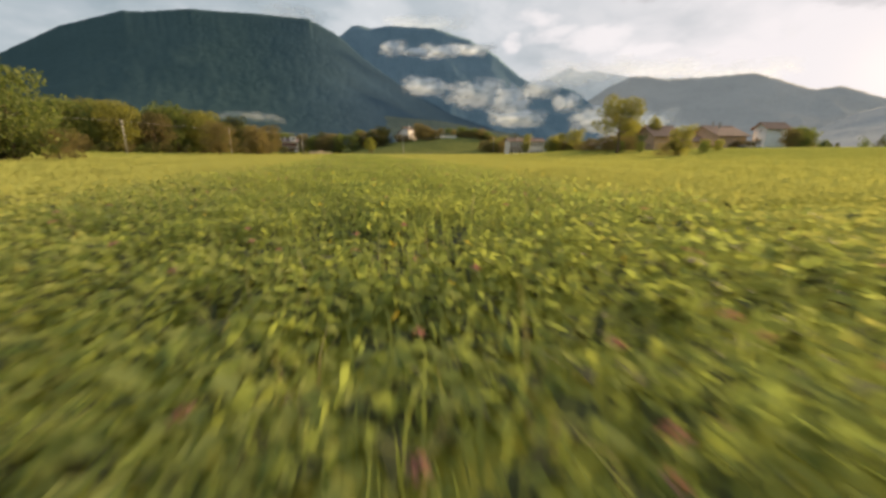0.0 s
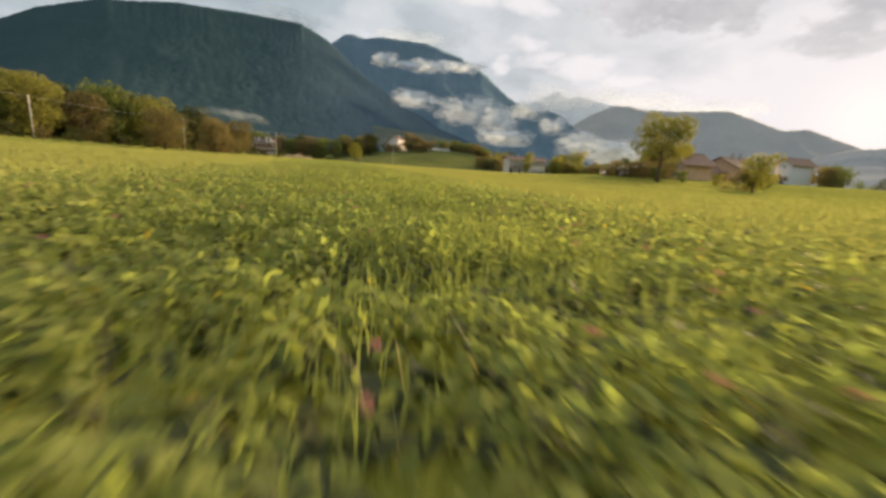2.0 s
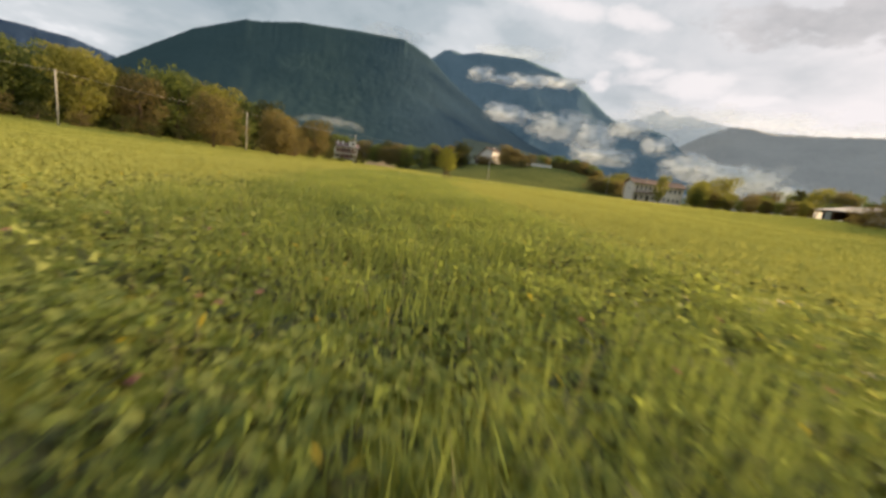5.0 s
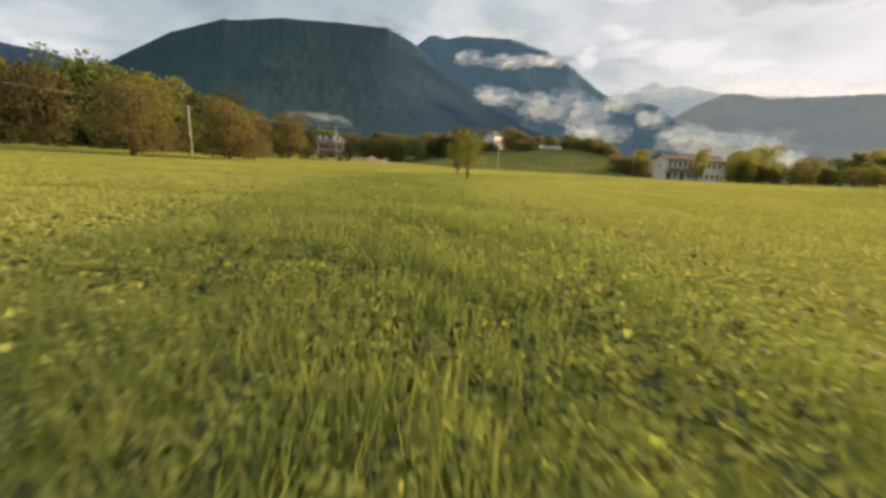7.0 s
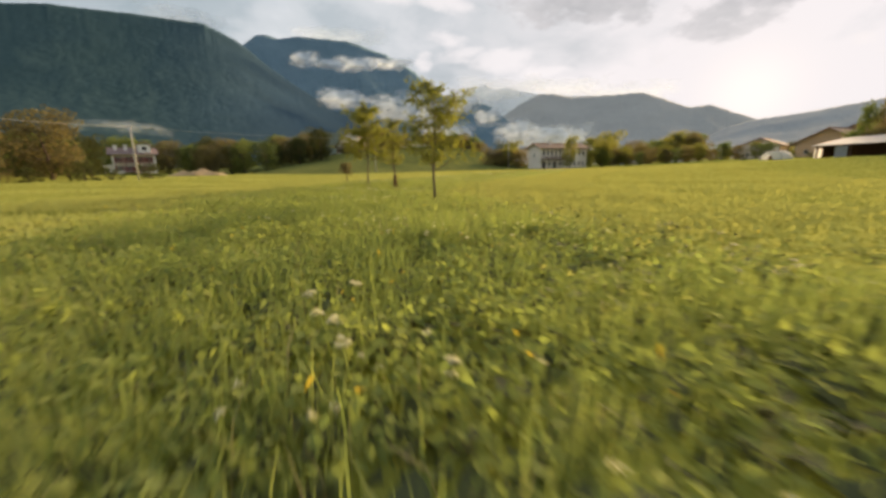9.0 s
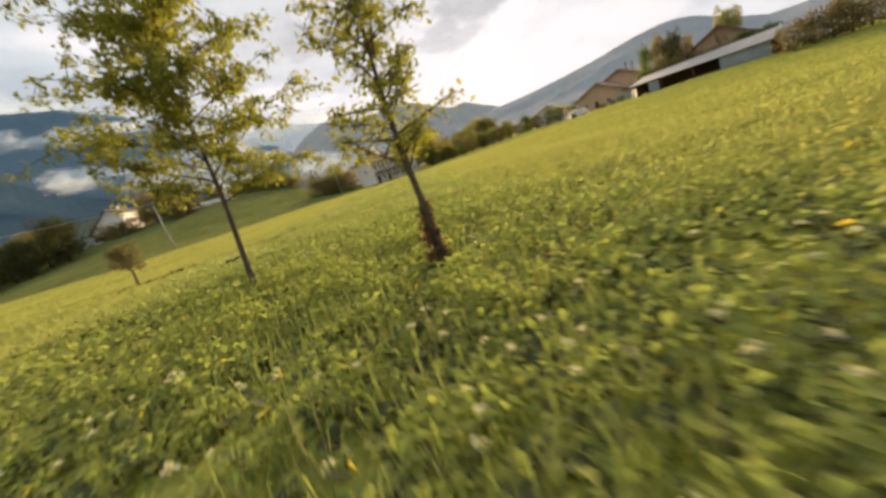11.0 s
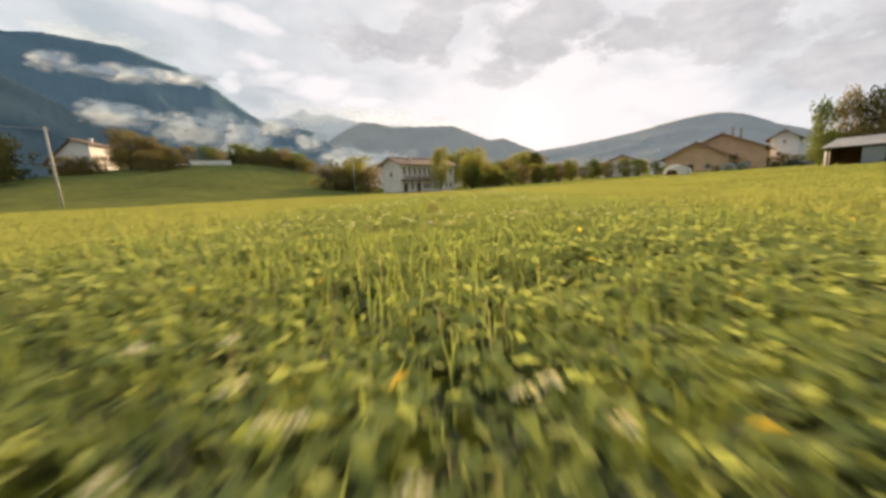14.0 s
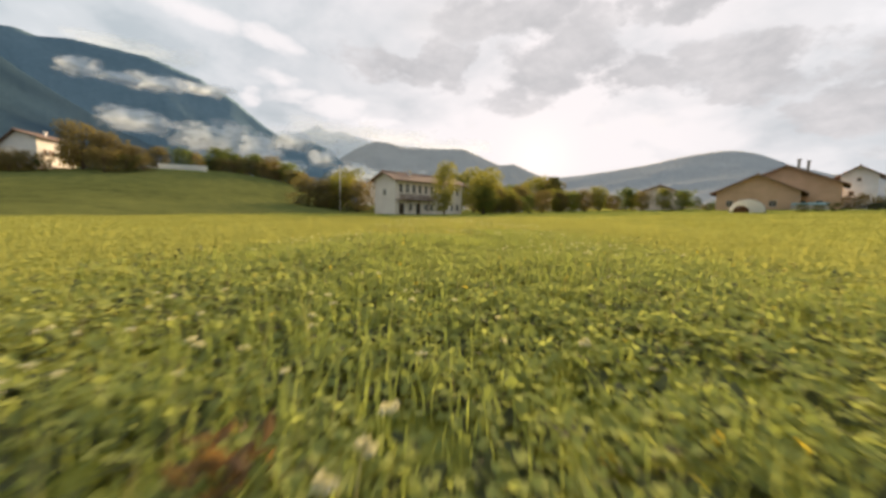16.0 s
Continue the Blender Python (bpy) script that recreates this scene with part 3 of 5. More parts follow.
for az_, el_, wide_deg, high_deg, dist_, tilt_ in (
        (2.1, 8.8, 8.3, 3.0, 2250, -0.4), (-4.6, 7.9, 9.6, 5.0, 2240, -0.6), (-9.1, 7.1, 5.2, 5.1, 2230, 0), (-13.3, 8.3, 6.4, 3.1, 2260, 0),
        (-17.1, 6.3, 4.7, 3.5, 2220, 0), (-10.0, 5.7, 5.2, 4.0, 2210, 0), (6.9, 13.3, 4.4, 2.6, 2950, 0), (3.8, 13.0, 6.0, 1.5, 2980, 0), (0.3, 13.1, 6.6, 2.4, 3000, 0), (-4.0, 13.3, 7.0, 2.1, 3300, 0),
        (-20.4, 4.4, 7.6, 4.3, 2000, -1.0), (-26.4, 3.3, 9.8, 5.1, 1800, 0.5), (-24.8, 3.6, 8.0, 3.8, 1760, -0.6), (-30.6, 2.4, 3.5, 3.9, 1800, 0),
        (-10.8, 4.6, 9.4, 2.9, 1500, 0)):
    cloud_bank(az_, el_, wide_deg, high_deg, dist_, tilt_)
for az_, el_, wide_deg, high_deg, dist_, tilt_ in ((-35.0, 8.6, 13.0, 3.4, 4520, 0), (-18.0, 9.9, 16.0, 4.6, 3900, 0.4), (-28.0, 9.6, 13.0, 3.8, 4500, 0), (19.0, 16.4, 11.0, 2.8, 3200, -0.3), (2.0, 16.4, 13.0, 2.6, 4100, 0)):
    cloud_bank(az_, el_, wide_deg, high_deg, dist_, tilt_, M_MIST)
for az_, el_, wide_deg, high_deg, dist_, tilt_ in ((27.0, 4.5, 6.5, 1.5, 850, 0.3), (23.8, 4.3, 5.4, 1.6, 860, -0.4)):
    tagged(cloud_bank(az_, el_, wide_deg, high_deg, dist_, tilt_, M_SMOKE), "thin bluish smoke drifting over the wood")


# ---------------------------------------------------------------- trees
def leaf_quads(rng, pts, size, droop=0.0, slim=0.55):
    """Kite-shaped leaves at the given points, each folded along its rib."""
    n = len(pts)
    d = rng.normal(size=(n, 3))
    d[:, 2] -= droop
    d /= np.linalg.norm(d, axis=1, keepdims=True)
    w = np.cross(d, rng.normal(size=(n, 3)))
    w /= np.linalg.norm(w, axis=1, keepdims=True)
    up = np.cross(w, d)
    s = size * rng.uniform(0.6, 1.4, (n, 1))
    base, tip = pts, pts + d * s
    mid_ = pts + d * s * 0.45
    a, b = mid_ + w * s * slim * 0.5 + up * s * 0.1, mid_ - w * s * slim * 0.5 + up * s * 0.1
    v = np.stack([base, a, tip, b], 1).reshape(-1, 3)
    k = np.arange(n)[:, None] * 4
    f = np.concatenate([k + np.array([0, 1, 2]), k + np.array([0, 2, 3])], 0)
    return v, f


def make_tree(name, seed, height, spread, bare, leaf, count, leaves, label, group="", limbs=8, squash=0.85, bark=None, full=0.0):
    """A tree at the origin: a tapered, bent trunk, limbs, and a crown of leaf clumps with gaps."""
    rng = np.random.default_rng(seed)
    t = thing(name, pose(0, 0, 0), label, name.replace("_", " "), group)
    g = Geo()
    r0 = 0.022 * height + 0.02
    lean = rng.normal(0, 0.03, 2) * height
    spine = [(lean[0] * s * s + rng.normal(0, 0.012) * height * s, lean[1] * s * s + rng.normal(0, 0.012) * height * s, height * 0.82 * s - 0.15) for s in np.linspace(0, 1, 6)]
    g.tube(spine, [r0 * q for q in (1.35, 1.0, 0.85, 0.65, 0.42, 0.2)], 7)
    clumps = [(np.array(spine[-1]), spread * 0.42)]
    for k in range(limbs):
        s = bare + (0.95 - bare) * (k + rng.uniform(0, 1)) / limbs
        i = min(int(s * 5), 4)
        q = s * 5 - i
        p0 = np.array(spine[i]) * (1 - q) + np.array(spine[i + 1]) * q
        w = k * 2.4 + rng.uniform(-0.4, 0.4)
        out_ = spread * rng.uniform(0.55, 0.95) * (1.15 - 0.6 * abs(s - 0.45))
        p2 = p0 + np.array([math.cos(w) * out_, math.sin(w) * out_, height * rng.uniform(0.06, 0.2)])
        p1 = p0 * 0.5 + p2 * 0.5 + np.array([0, 0, -0.03 * height])
        g.tube([p0, p1, p2], [r0 * 0.42, r0 * 0.28, r0 * 0.08], 5)
        clumps.append((p2, spread * rng.uniform(0.26, 0.46)))
        clumps.append((p0 * 0.45 + p2 * 0.55 + rng.normal(0, 0.1 * spread, 3), spread * rng.uniform(0.24, 0.4)))
        clumps.append((p2 + rng.normal(0, 0.22 * spread, 3), spread * rng.uniform(0.14, 0.26)))
    if full:
        # billows over the whole round of the crown
        for k in range(34):
            w, up_ = k * 2.4 + rng.uniform(-0.3, 0.3), (k + 0.5) / 34
            wide_at = math.sqrt(max(0.0, 1 - (2 * up_ - 1) ** 2)) * rng.uniform(0.72, 1.0)
            top_ = height * (bare + (0.98 - bare) * (0.06 + 0.88 * up_ ** 0.85))
            clumps.append((np.array([math.cos(w) * spread * full * max(wide_at, 0.35 if up_ < 0.3 else 0.1), math.sin(w) * spread * full * max(wide_at, 0.35 if up_ < 0.3 else 0.1), top_]), spread * rng.uniform(0.2, 0.34)))
    part("trunk", g, bark or M_BARK, t, smooth=True)
    weight = np.array([c[1] ** 2 for c in clumps])
    pick = rng.choice(len(clumps), count, p=weight / weight.sum())
    centre = np.array([c[0] for c in clumps])[pick]
    rad = np.array([c[1] for c in clumps])[pick]
    u = rng.normal(size=(count, 3))
    u /= np.linalg.norm(u, axis=1, keepdims=True)
    u[:, 2] *= squash
    pts = centre + u * (rad * rng.uniform(0.6 if full else 0.35, 1.0, count) ** 0.5)[:, None]
    low = 0.06 * height
    pts[:, 2] = np.where(pts[:, 2] < low, low + rng.uniform(0, 0.08 * height, count), pts[:, 2])
    v, f = leaf_quads(rng, pts, leaf)
    part("crown", big_mesh("crown", v, f, leaves), leaves, t)
    return t


def bring(source, x, y, turn=0.0, size=1.0, label="", sink=0.0):
    """A copy of a tree set on the ground."""
    ob = copy_thing(source, Matrix.Translation((x, y, ground_at(x, y) - sink)) @ Matrix.Rotation(turn, 4, "Z"))
    ob.scale = (size, size, size)
    return tagged(ob, label)


MASTERS = {}


def master(key, *args, **kw):
    MASTERS[key] = make_tree(*args, **kw)
    return MASTERS[key]


WOOD = "trees of the wood"
master("olive", "tree", 11, 10, 4.2, 0.03, 0.44, 3900, M_LEAF_OLIVE, "broad olive-green deciduous tree at the field's edge", WOOD, full=0.72)
master("olive2", "tree", 12, 10, 4.8, 0.02, 0.45, 4200, M_LEAF_OLIVE, "spreading olive-green deciduous tree of the wood", WOOD, limbs=10, full=0.72)
master("gold", "tree", 13, 10, 4.0, 0.09, 0.43, 3900, M_LEAF_GOLD, "golden-green tree turning in autumn", WOOD, full=0.72)
master("rust", "tree", 14, 10, 4.6, 0.03, 0.43, 4300, M_LEAF_RUST, "rust-brown bushy tree in early autumn leaf", WOOD, limbs=10, full=0.74)
master("dark", "tree", 15, 10, 4.0, 0.02, 0.44, 3900, M_LEAF_DARK, "dark green dense tree of the wood", WOOD, limbs=9, full=0.72)
master("bush_rust", "bush", 16, 4, 2.6, 0.02, 0.25, 2000, M_LEAF_RUST, "reddish-brown rounded bush by the meadow", "bushes", limbs=9, squash=0.75)
master("bush_dark", "bush", 17, 3, 2.0, 0.02, 0.24, 1200, M_LEAF_DARK, "dark green rounded bush", "bushes", limbs=8, squash=0.75)
master("tall_gold", "tree", 18, 17, 6.4, 0.36, 0.40, 11000, M_LEAF_GOLD, "tall golden tree with a bare lower trunk", "trees behind the shed", limbs=13)
master("conifer", "tree", 19, 9, 2.4, 0.05, 0.30, 3000, M_LEAF_DARK, "dark pointed tree beside the low houses", WOOD, limbs=10)

rng0 = random.Random(7)


def scatter(kinds, spots, lo, hi):
    for x, y in spots:
        k = rng0.choice(kinds)
        bring(MASTERS[k], x, y, rng0.uniform(0, 6.28), rng0.uniform(lo, hi), sink=0.1)


# the wood along the field's western edge, three to four ragged rows deep
edge_spots = []
for row, off in enumerate((17, 26, 37, 50)):
    s = -60.0
    while s < (62 if off < 30 else 52):
        s += rng0.uniform(6.5, 10)
        x, y = -90 + 0.397 * s - 0.919 * (off + rng0.uniform(-4, 4)), 112 + 0.919 * s + 0.397 * (off + rng0.uniform(-4, 4))
        edge_spots.append((x, y))
scatter(["olive", "olive2", "dark", "olive2", "gold", "olive", "gold", "rust"], edge_spots, 1.05, 1.7)
# low growth in front of it
scatter(["bush_dark", "bush_rust", "bush_dark"], [(-90 + 0.397 * s - 0.919 * (9 + rng0.uniform(-3, 3)), 112 + 0.919 * s + 0.397 * 9) for s in range(-50, 80, 6)], 0.7, 1.3)
scatter(["olive", "dark", "olive2"], [(-94, 194), (-91.5, 197), (-88, 199), (-86, 203), (-101, 206), (-97, 211), (-106, 212), (-110, 218)], 0.75, 1.05)
# single trees at the western edge of the field
bring(MASTERS["olive2"], -49, 45, 0.4, 1.05, "broad olive-gold bushy tree at the meadow's edge")
bring(MASTERS["gold"], -52, 43, 2.1, 0.85)
bring(MASTERS["bush_rust"], -46.5, 47.5, 1.0, 0.9)
bring(MASTERS["bush_dark"], -49.5, 43.5, 2.0, 1.3)
bring(MASTERS["bush_dark"], -52, 46.5, 3.0, 1.2)
bring(MASTERS["rust"], -71.5, 126, 0.3, 1.05, "rust-brown tree standing in front of the wood")
bring(MASTERS["rust"], -65.5, 138.5, 1.9, 1.0, "low bushy rust-brown tree beside the pole")
bring(MASTERS["bush_rust"], -68.5, 141, 0.9, 1.4)
bring(MASTERS["bush_rust"], -62.5, 141, 2.9, 1.2)
# trees round the house with the balconies and north of the field
scatter(["olive", "olive2", "dark", "olive", "rust"], [(-97, 243), (-106, 236), (-112, 226), (-104, 248), (-88, 246), (-80, 243), (-74, 240), (-69, 247), (-77, 252), (-96, 254), (-64, 244), (-58, 250), (-67, 258), (-86, 262), (-57, 262), (-110, 262), (-120, 248), (-128, 238)], 0.95, 1.35)
scatter(["olive", "dark", "olive2", "rust"], [(-52, 268), (-48, 262), (-45, 272), (-56, 276), (-42, 283), (-50, 286), (-60, 285), (-40, 266)], 1.0, 1.35)
# bushes beside the white gabled house
bring(MASTERS["rust"], -16.5, 283.5, 0.7, 1.15, "broad rust-orange autumn tree beside the white house")
bring(MASTERS["rust"], -11.5, 285, 2.2, 0.9)
scatter(["rust", "rust"], [(-6.5, 287.5), (-9, 290), (-19, 289)], 0.6, 0.75)
scatter(["bush_dark", "bush_rust"], [(-23, 280), (-27, 281), (-8, 278), (-5, 281), (-31, 284), (-12, 277), (-38, 283), (-28.5, 282), (-25, 282.5)], 1.0, 1.6)
# trees along the knoll's crest
scatter(["olive", "rust", "olive2"], [(-2, 296), (4, 301), (13, 294), (18, 296), (23, 292), (28, 294), (33, 290), (8, 304), (38, 300), (15, 299), (20, 300), (26, 298), (31, 297)], 0.6, 0.85)
scatter(["bush_rust", "bush_dark", "bush_rust"], [(11, 292), (14, 291), (17, 291.5), (21, 290), (25, 289.5), (29, 289), (33, 287), (36, 286)], 1.0, 1.5)
bring(MASTERS["gold"], 37.5, 252, 1.0, 0.95)
# hedge and trees at the farmhouse
for i_ in range(6):
    bring(MASTERS["gold" if i_ == 3 else "bush_rust"], 25 + i_ * 1.9, 240.5 - i_ * 0.9 + rng0.uniform(-1, 1), rng0.uniform(0, 6), rng0.uniform(1.35, 1.75) * (0.45 if i_ == 3 else 1.0))
slim = bring(MASTERS["gold"], 46.3, 219.5, 2.0, 1.0, "slim golden autumn tree in front of the farmhouse")
slim.scale = (0.62, 0.62, 1.1)
bring(MASTERS["gold"], 62.5, 226, 0.3, 1.0)
bring(MASTERS["gold"], 67, 231, 1.3, 0.9)
scatter(["gold", "olive", "rust"], [(63, 226), (68, 232), (74, 228), (80, 236), (90, 240), (98, 246), (86, 222), (104, 230), (70, 246), (60, 250), (50, 250)], 0.55, 0.9)
bring(MASTERS["conifer"], 108, 240, 0.5, 1.4)
# hedge before the white house, and the overgrown row between the farms
for k_ in range(5):
    bring(MASTERS["bush_rust"], 128.5 + 0.5 * k_, 175.5 - 2.6 * k_, k_ * 1.3, rng0.uniform(0.75, 0.95), "reddish-brown hedge bush before the white house")
for k_ in range(13):
    bring(MASTERS[("rust", "gold", "rust", "olive")[k_ % 4]], 70 + 2.6 * k_ + rng0.uniform(-1, 1), 231 - 2.0 * k_ + rng0.uniform(-2, 2), rng0.uniform(0, 6), rng0.uniform(0.42, 0.7), sink=0.1)
# the grove far behind the field, and the big golden trees past the farmhouse
scatter(["gold", "rust", "olive"], [(142, 280), (150, 276), (136, 288), (158, 284), (128, 294), (147, 292)], 1.25, 1.6)
bring(MASTERS["gold"], 84, 255, 0.8, 1.5, "big golden autumn tree past the farmhouse")
bring(MASTERS["gold"], 75, 252, 2.8, 1.25, "big golden autumn tree past the farmhouse")
# trees behind the shed and the farmyards
bring(MASTERS["tall_gold"], 48.4, 109.2, 1.0, 0.9)
bring(MASTERS["gold"], 52.5, 87.5, 0.5, 0.66, "round golden-green tree beside the field")
bring(MASTERS["bush_rust"], 50.5, 88.5, 0.5, 0.9)
scatter(["olive", "rust", "gold"], [(65, 152.5), (65.5, 149.5), (66, 146.5), (66, 136.5), (66, 133)], 0.42, 0.54)
scatter(["bush_rust"], [(65, 143.5), (65.5, 140.5), (65, 138)], 1.1, 1.3)
for x_, y_, wide_, tall_, kind_ in ((69.9, 154.1, 0.40, 1.0, "olive"), (70.6, 151.3, 0.44, 1.1, "rust"), (71.0, 149.2, 0.50, 1.06, "dark"), (71.3, 147.3, 0.46, 0.9, "rust")):
    bring(MASTERS[kind_], x_, y_, y_, 1.0, "slim upright tree among the farm buildings").scale = (wide_, wide_, tall_)
bring(MASTERS["tall_gold"], 74.5, 140.4, 0.4, 1.0, "thin-crowned pale tree behind the farm shed").scale = (0.36, 0.36, 0.66)
scatter(["gold", "olive"], [(72, 108), (66, 100), (78, 112), (84, 120), (60, 106), (56, 112), (52, 116)], 0.25, 0.36)
scatter(["gold", "olive"], [(101, 197), (104, 203), (98, 208), (112, 212), (120, 205), (128, 196), (96, 216)], 0.4, 0.62)
scatter(["rust", "olive"], [(150, 166), (146, 160), (152, 178), (142, 153), (135, 150), (128, 146)], 0.6, 0.9)
# woods across the valley floor: crowns of leaf clumps, joined
def far_wood(name, count, seed, mat, label):
    rng = np.random.default_rng(seed)
    vs, fs, base = [], [], 0
    for k in range(count):
        a, d = radians(rng.uniform(-78, 64)), rng.uniform(330, 640)
        x, y = -math.sin(a) * d, math.cos(a) * d
        if y < 305 and abs(x) < 190:
            continue
        h = rng.uniform(7, 14)
        n = 420
        blob = rng.normal(0, 0.34, (9, 3)) * np.array([h * 0.42, h * 0.42, h * 0.5]) + np.array([x, y, ground_at(x, y) + h * 0.5])
        u = rng.normal(size=(n, 3))
        u /= np.linalg.norm(u, axis=1, keepdims=True)
        pts = blob[rng.integers(0, 9, n)] + u * rng.uniform(0.5, 1, (n, 1)) * h * 0.2
        v, f = leaf_quads(rng, pts, 0.95)
        vs.append(v)
        fs.append(f + base)
        base += len(v)
    return tagged(new(name, big_mesh(name, np.concatenate(vs), np.concatenate(fs), mat)), label, "woodland", kind="stuff")


far_wood("far_wood", 120, 3, M_LEAF_OLIVE, "olive-green woods across the valley floor")
far_wood("far_wood", 70, 4, M_LEAF_DARK, "dark green woods across the valley floor")
far_wood("far_wood", 50, 5, M_LEAF_RUST, "rust-brown autumn woods across the valley floor")

for m_ in MASTERS.values():
    m_.matrix_basis = Matrix.Translation((-160 - 12 * list(MASTERS.values()).index(m_), 90, ground_at(-170, 90)))

# ---------------------------------------------------------------- houses
def wall_geo(length, height, thick, openings, y0=0.0):
    """A wall along x from 0 to length, its outer face at y0, with real openings (x0, x1, z0, z1), as one connected mesh."""
    xs = sorted({0.0, length, *[o[0] for o in openings], *[o[1] for o in openings]})
    zs = sorted({0.0, height, *[o[2] for o in openings], *[o[3] for o in openings]})
    nx, nz = len(xs), len(zs)

    def solid(i, k):
        if i < 0 or k < 0 or i >= nx - 1 or k >= nz - 1:
            return False
        return not any(o[0] <= xs[i] and xs[i + 1] <= o[1] and o[2] <= zs[k] and zs[k + 1] <= o[3] for o in openings)

    g = Geo()
    g.v = [(x, y, z) for y in (y0, y0 + thick) for z in zs for x in xs]
    layer = nx * nz
    for k in range(nz - 1):
        for i in range(nx - 1):
            if not solid(i, k):
                continue
            a, b, c, d = k * nx + i, k * nx + i + 1, (k + 1) * nx + i + 1, (k + 1) * nx + i
            g.f += [(a, b, c, d), (d + layer, c + layer, b + layer, a + layer)]
            for (p, q), (di, dk) in (((a, b), (0, -1)), ((b, c), (1, 0)), ((c, d), (0, 1)), ((d, a), (-1, 0))):
                if not solid(i + di, k + dk):
                    g.f.append((q, p, p + layer, q + layer))
    used = sorted({k for f in g.f for k in f})
    place = {k: n for n, k in enumerate(used)}
    g.v = [g.v[k] for k in used]
    g.f = [tuple(place[k] for k in f) for f in g.f]
    return g


def local(parent, ob, m):
    ob.parent = parent
    ob.matrix_basis = m
    return ob


def window(parent, m, w, h, shutters=True, shutter_mat=None, door=False):
    """A window in a wall's opening: frame, two panes, sill and shutters. The origin is the opening's lower corner."""
    win = local(parent, new("door" if door else "window", None), m)
    b = 0.08
    h0 = h * 0.62
    fr = wall_geo(w, h, 0.07, [(x0_, x1_, z0_, z1_) for x0_, x1_ in ((b, w / 2 - 0.04), (w / 2 + 0.04, w - b)) for z0_, z1_ in ((b, h0), (h0 + 0.05, h - b))], 0.10)
    part("frame", fr, M_WOOD if door else M_FRAME, win)
    for x in (b, w / 2 + 0.04):
        part("pane", Geo().box((x, 0.13, b), (x + w / 2 - 0.04 - b, 0.145, h - b)), M_GLASS, win)
    if not door:
        part("sill", Geo().box((-0.1, -0.07, -0.07), (w + 0.1, 0.10, -0.004)), M_STONE, win)
    if shutters:
        for x in (-w / 2 - 0.03, w + 0.03):
            part("shutter", Geo().box((x, -0.05, 0), (x + w / 2, -0.012, h)), shutter_mat or M_WOOD, win)
    return win


def walls_of(home, w, d, h, mats, plans, thick=0.35, shutters=True, shutter_mat=None):
    """Four walls round a plan of w x d, local origin at the front left corner, front at y = 0 looking to -y."""
    faces = [("front", w, Matrix.Identity(4)), ("right", d, Matrix.Translation((w, 0, 0)) @ Matrix.Rotation(math.pi / 2, 4, "Z")),
             ("back", w, Matrix.Translation((w, d, 0)) @ Matrix.Rotation(math.pi, 4, "Z")), ("left", d, Matrix.Translation((0, d, 0)) @ Matrix.Rotation(-math.pi / 2, 4, "Z"))]
    for side, length, m in faces:
        plan = plans.get(side, [])
        inset = thick if side in ("right", "left") else 0.0
        openings = [(o[0] - inset, o[1] - inset, o[2], o[3]) for o in plan]
        wall = part("wall", wall_geo(length - 2 * inset, h, thick, openings), mats, home)
        wall.matrix_basis = m @ Matrix.Translation((inset, 0, 0))
        for o in openings:
            is_door = o[2] < 0.15
            win = window(home, wall.matrix_basis @ Matrix.Translation((o[0], 0, o[2])), o[1] - o[0], o[3] - o[2], shutters and not is_door, shutter_mat, is_door)


def gable_roof(home, w, d, h, ridge_h, mat, over=0.8, along_x=True, wall_mat=None, split=0.5, left_h=None, right_h=None):
    """Two roof plates with a row of tiles' relief, gable walls and rafters. along_x: the ridge runs along the front."""
    th = 0.22
    lh, rh = (h if left_h is None else left_h), (h if right_h is None else right_h)
    span, run = (d, w) if along_x else (w, d)
    top = split * span

    def P(a, b, z):
        return (b, a, z) if along_x else (a, b, z)

    for side in (0, 1):
        e, eh = (0.0, lh) if side == 0 else (span, rh)
        slope = (ridge_h - eh) / abs(top - e)
        tip = e - over if side == 0 else e + over
        zt = eh - slope * over
        g = Geo()
        g.slab([P(tip, -over, zt + th), P(tip, run + over, zt + th), P(top, run + over, ridge_h + th), P(top, -over, ridge_h + th)], th)
        part("roof", g, mat, home)
        for b in np.arange(0.2, run, 1.3):
            part("rafter", Geo().slab([P(tip, b, zt - 0.004), P(tip, b + 0.14, zt - 0.004), P(e, b + 0.14, eh - 0.004), P(e, b, eh - 0.004)], 0.16), M_WOOD, home)
    part("ridge_tile", Geo().tube([P(top, -over, ridge_h + th + 0.05), P(top, run + over, ridge_h + th + 0.05)], [0.16, 0.16], 8), mat, home)
    for b0, b1 in ((0.01, 0.34), (run - 0.34, run - 0.01)):
        g = Geo()
        base = min(lh, rh)
        a = [P(0.01, b0, base), P(span - 0.01, b0, base), P(span - 0.01, b0, rh), P(top, b0, ridge_h), P(0.01, b0, lh)]
        b = [P(0.01, b1, base), P(span - 0.01, b1, base), P(span - 0.01, b1, rh), P(top, b1, ridge_h), P(0.01, b1, lh)]
        g.face(*a)
        g.face(*reversed(b))
        for i in range(5):
            g.face(a[i], b[i], b[(i + 1) % 5], a[(i + 1) % 5])
        part("gable", g, wall_mat or M_WHITE, home)


def chimney(home, x, y, z0, z1, mat, w=0.55):
    c = part("chimney", Geo().box((x, y, z0), (x + w, y + w, z1)), mat, home)
    part("chimney_cap", Geo().box((x - 0.12, y - 0.12, z1 + 0.004), (x + w + 0.12, y + w + 0.12, z1 + 0.16)), mat, c)


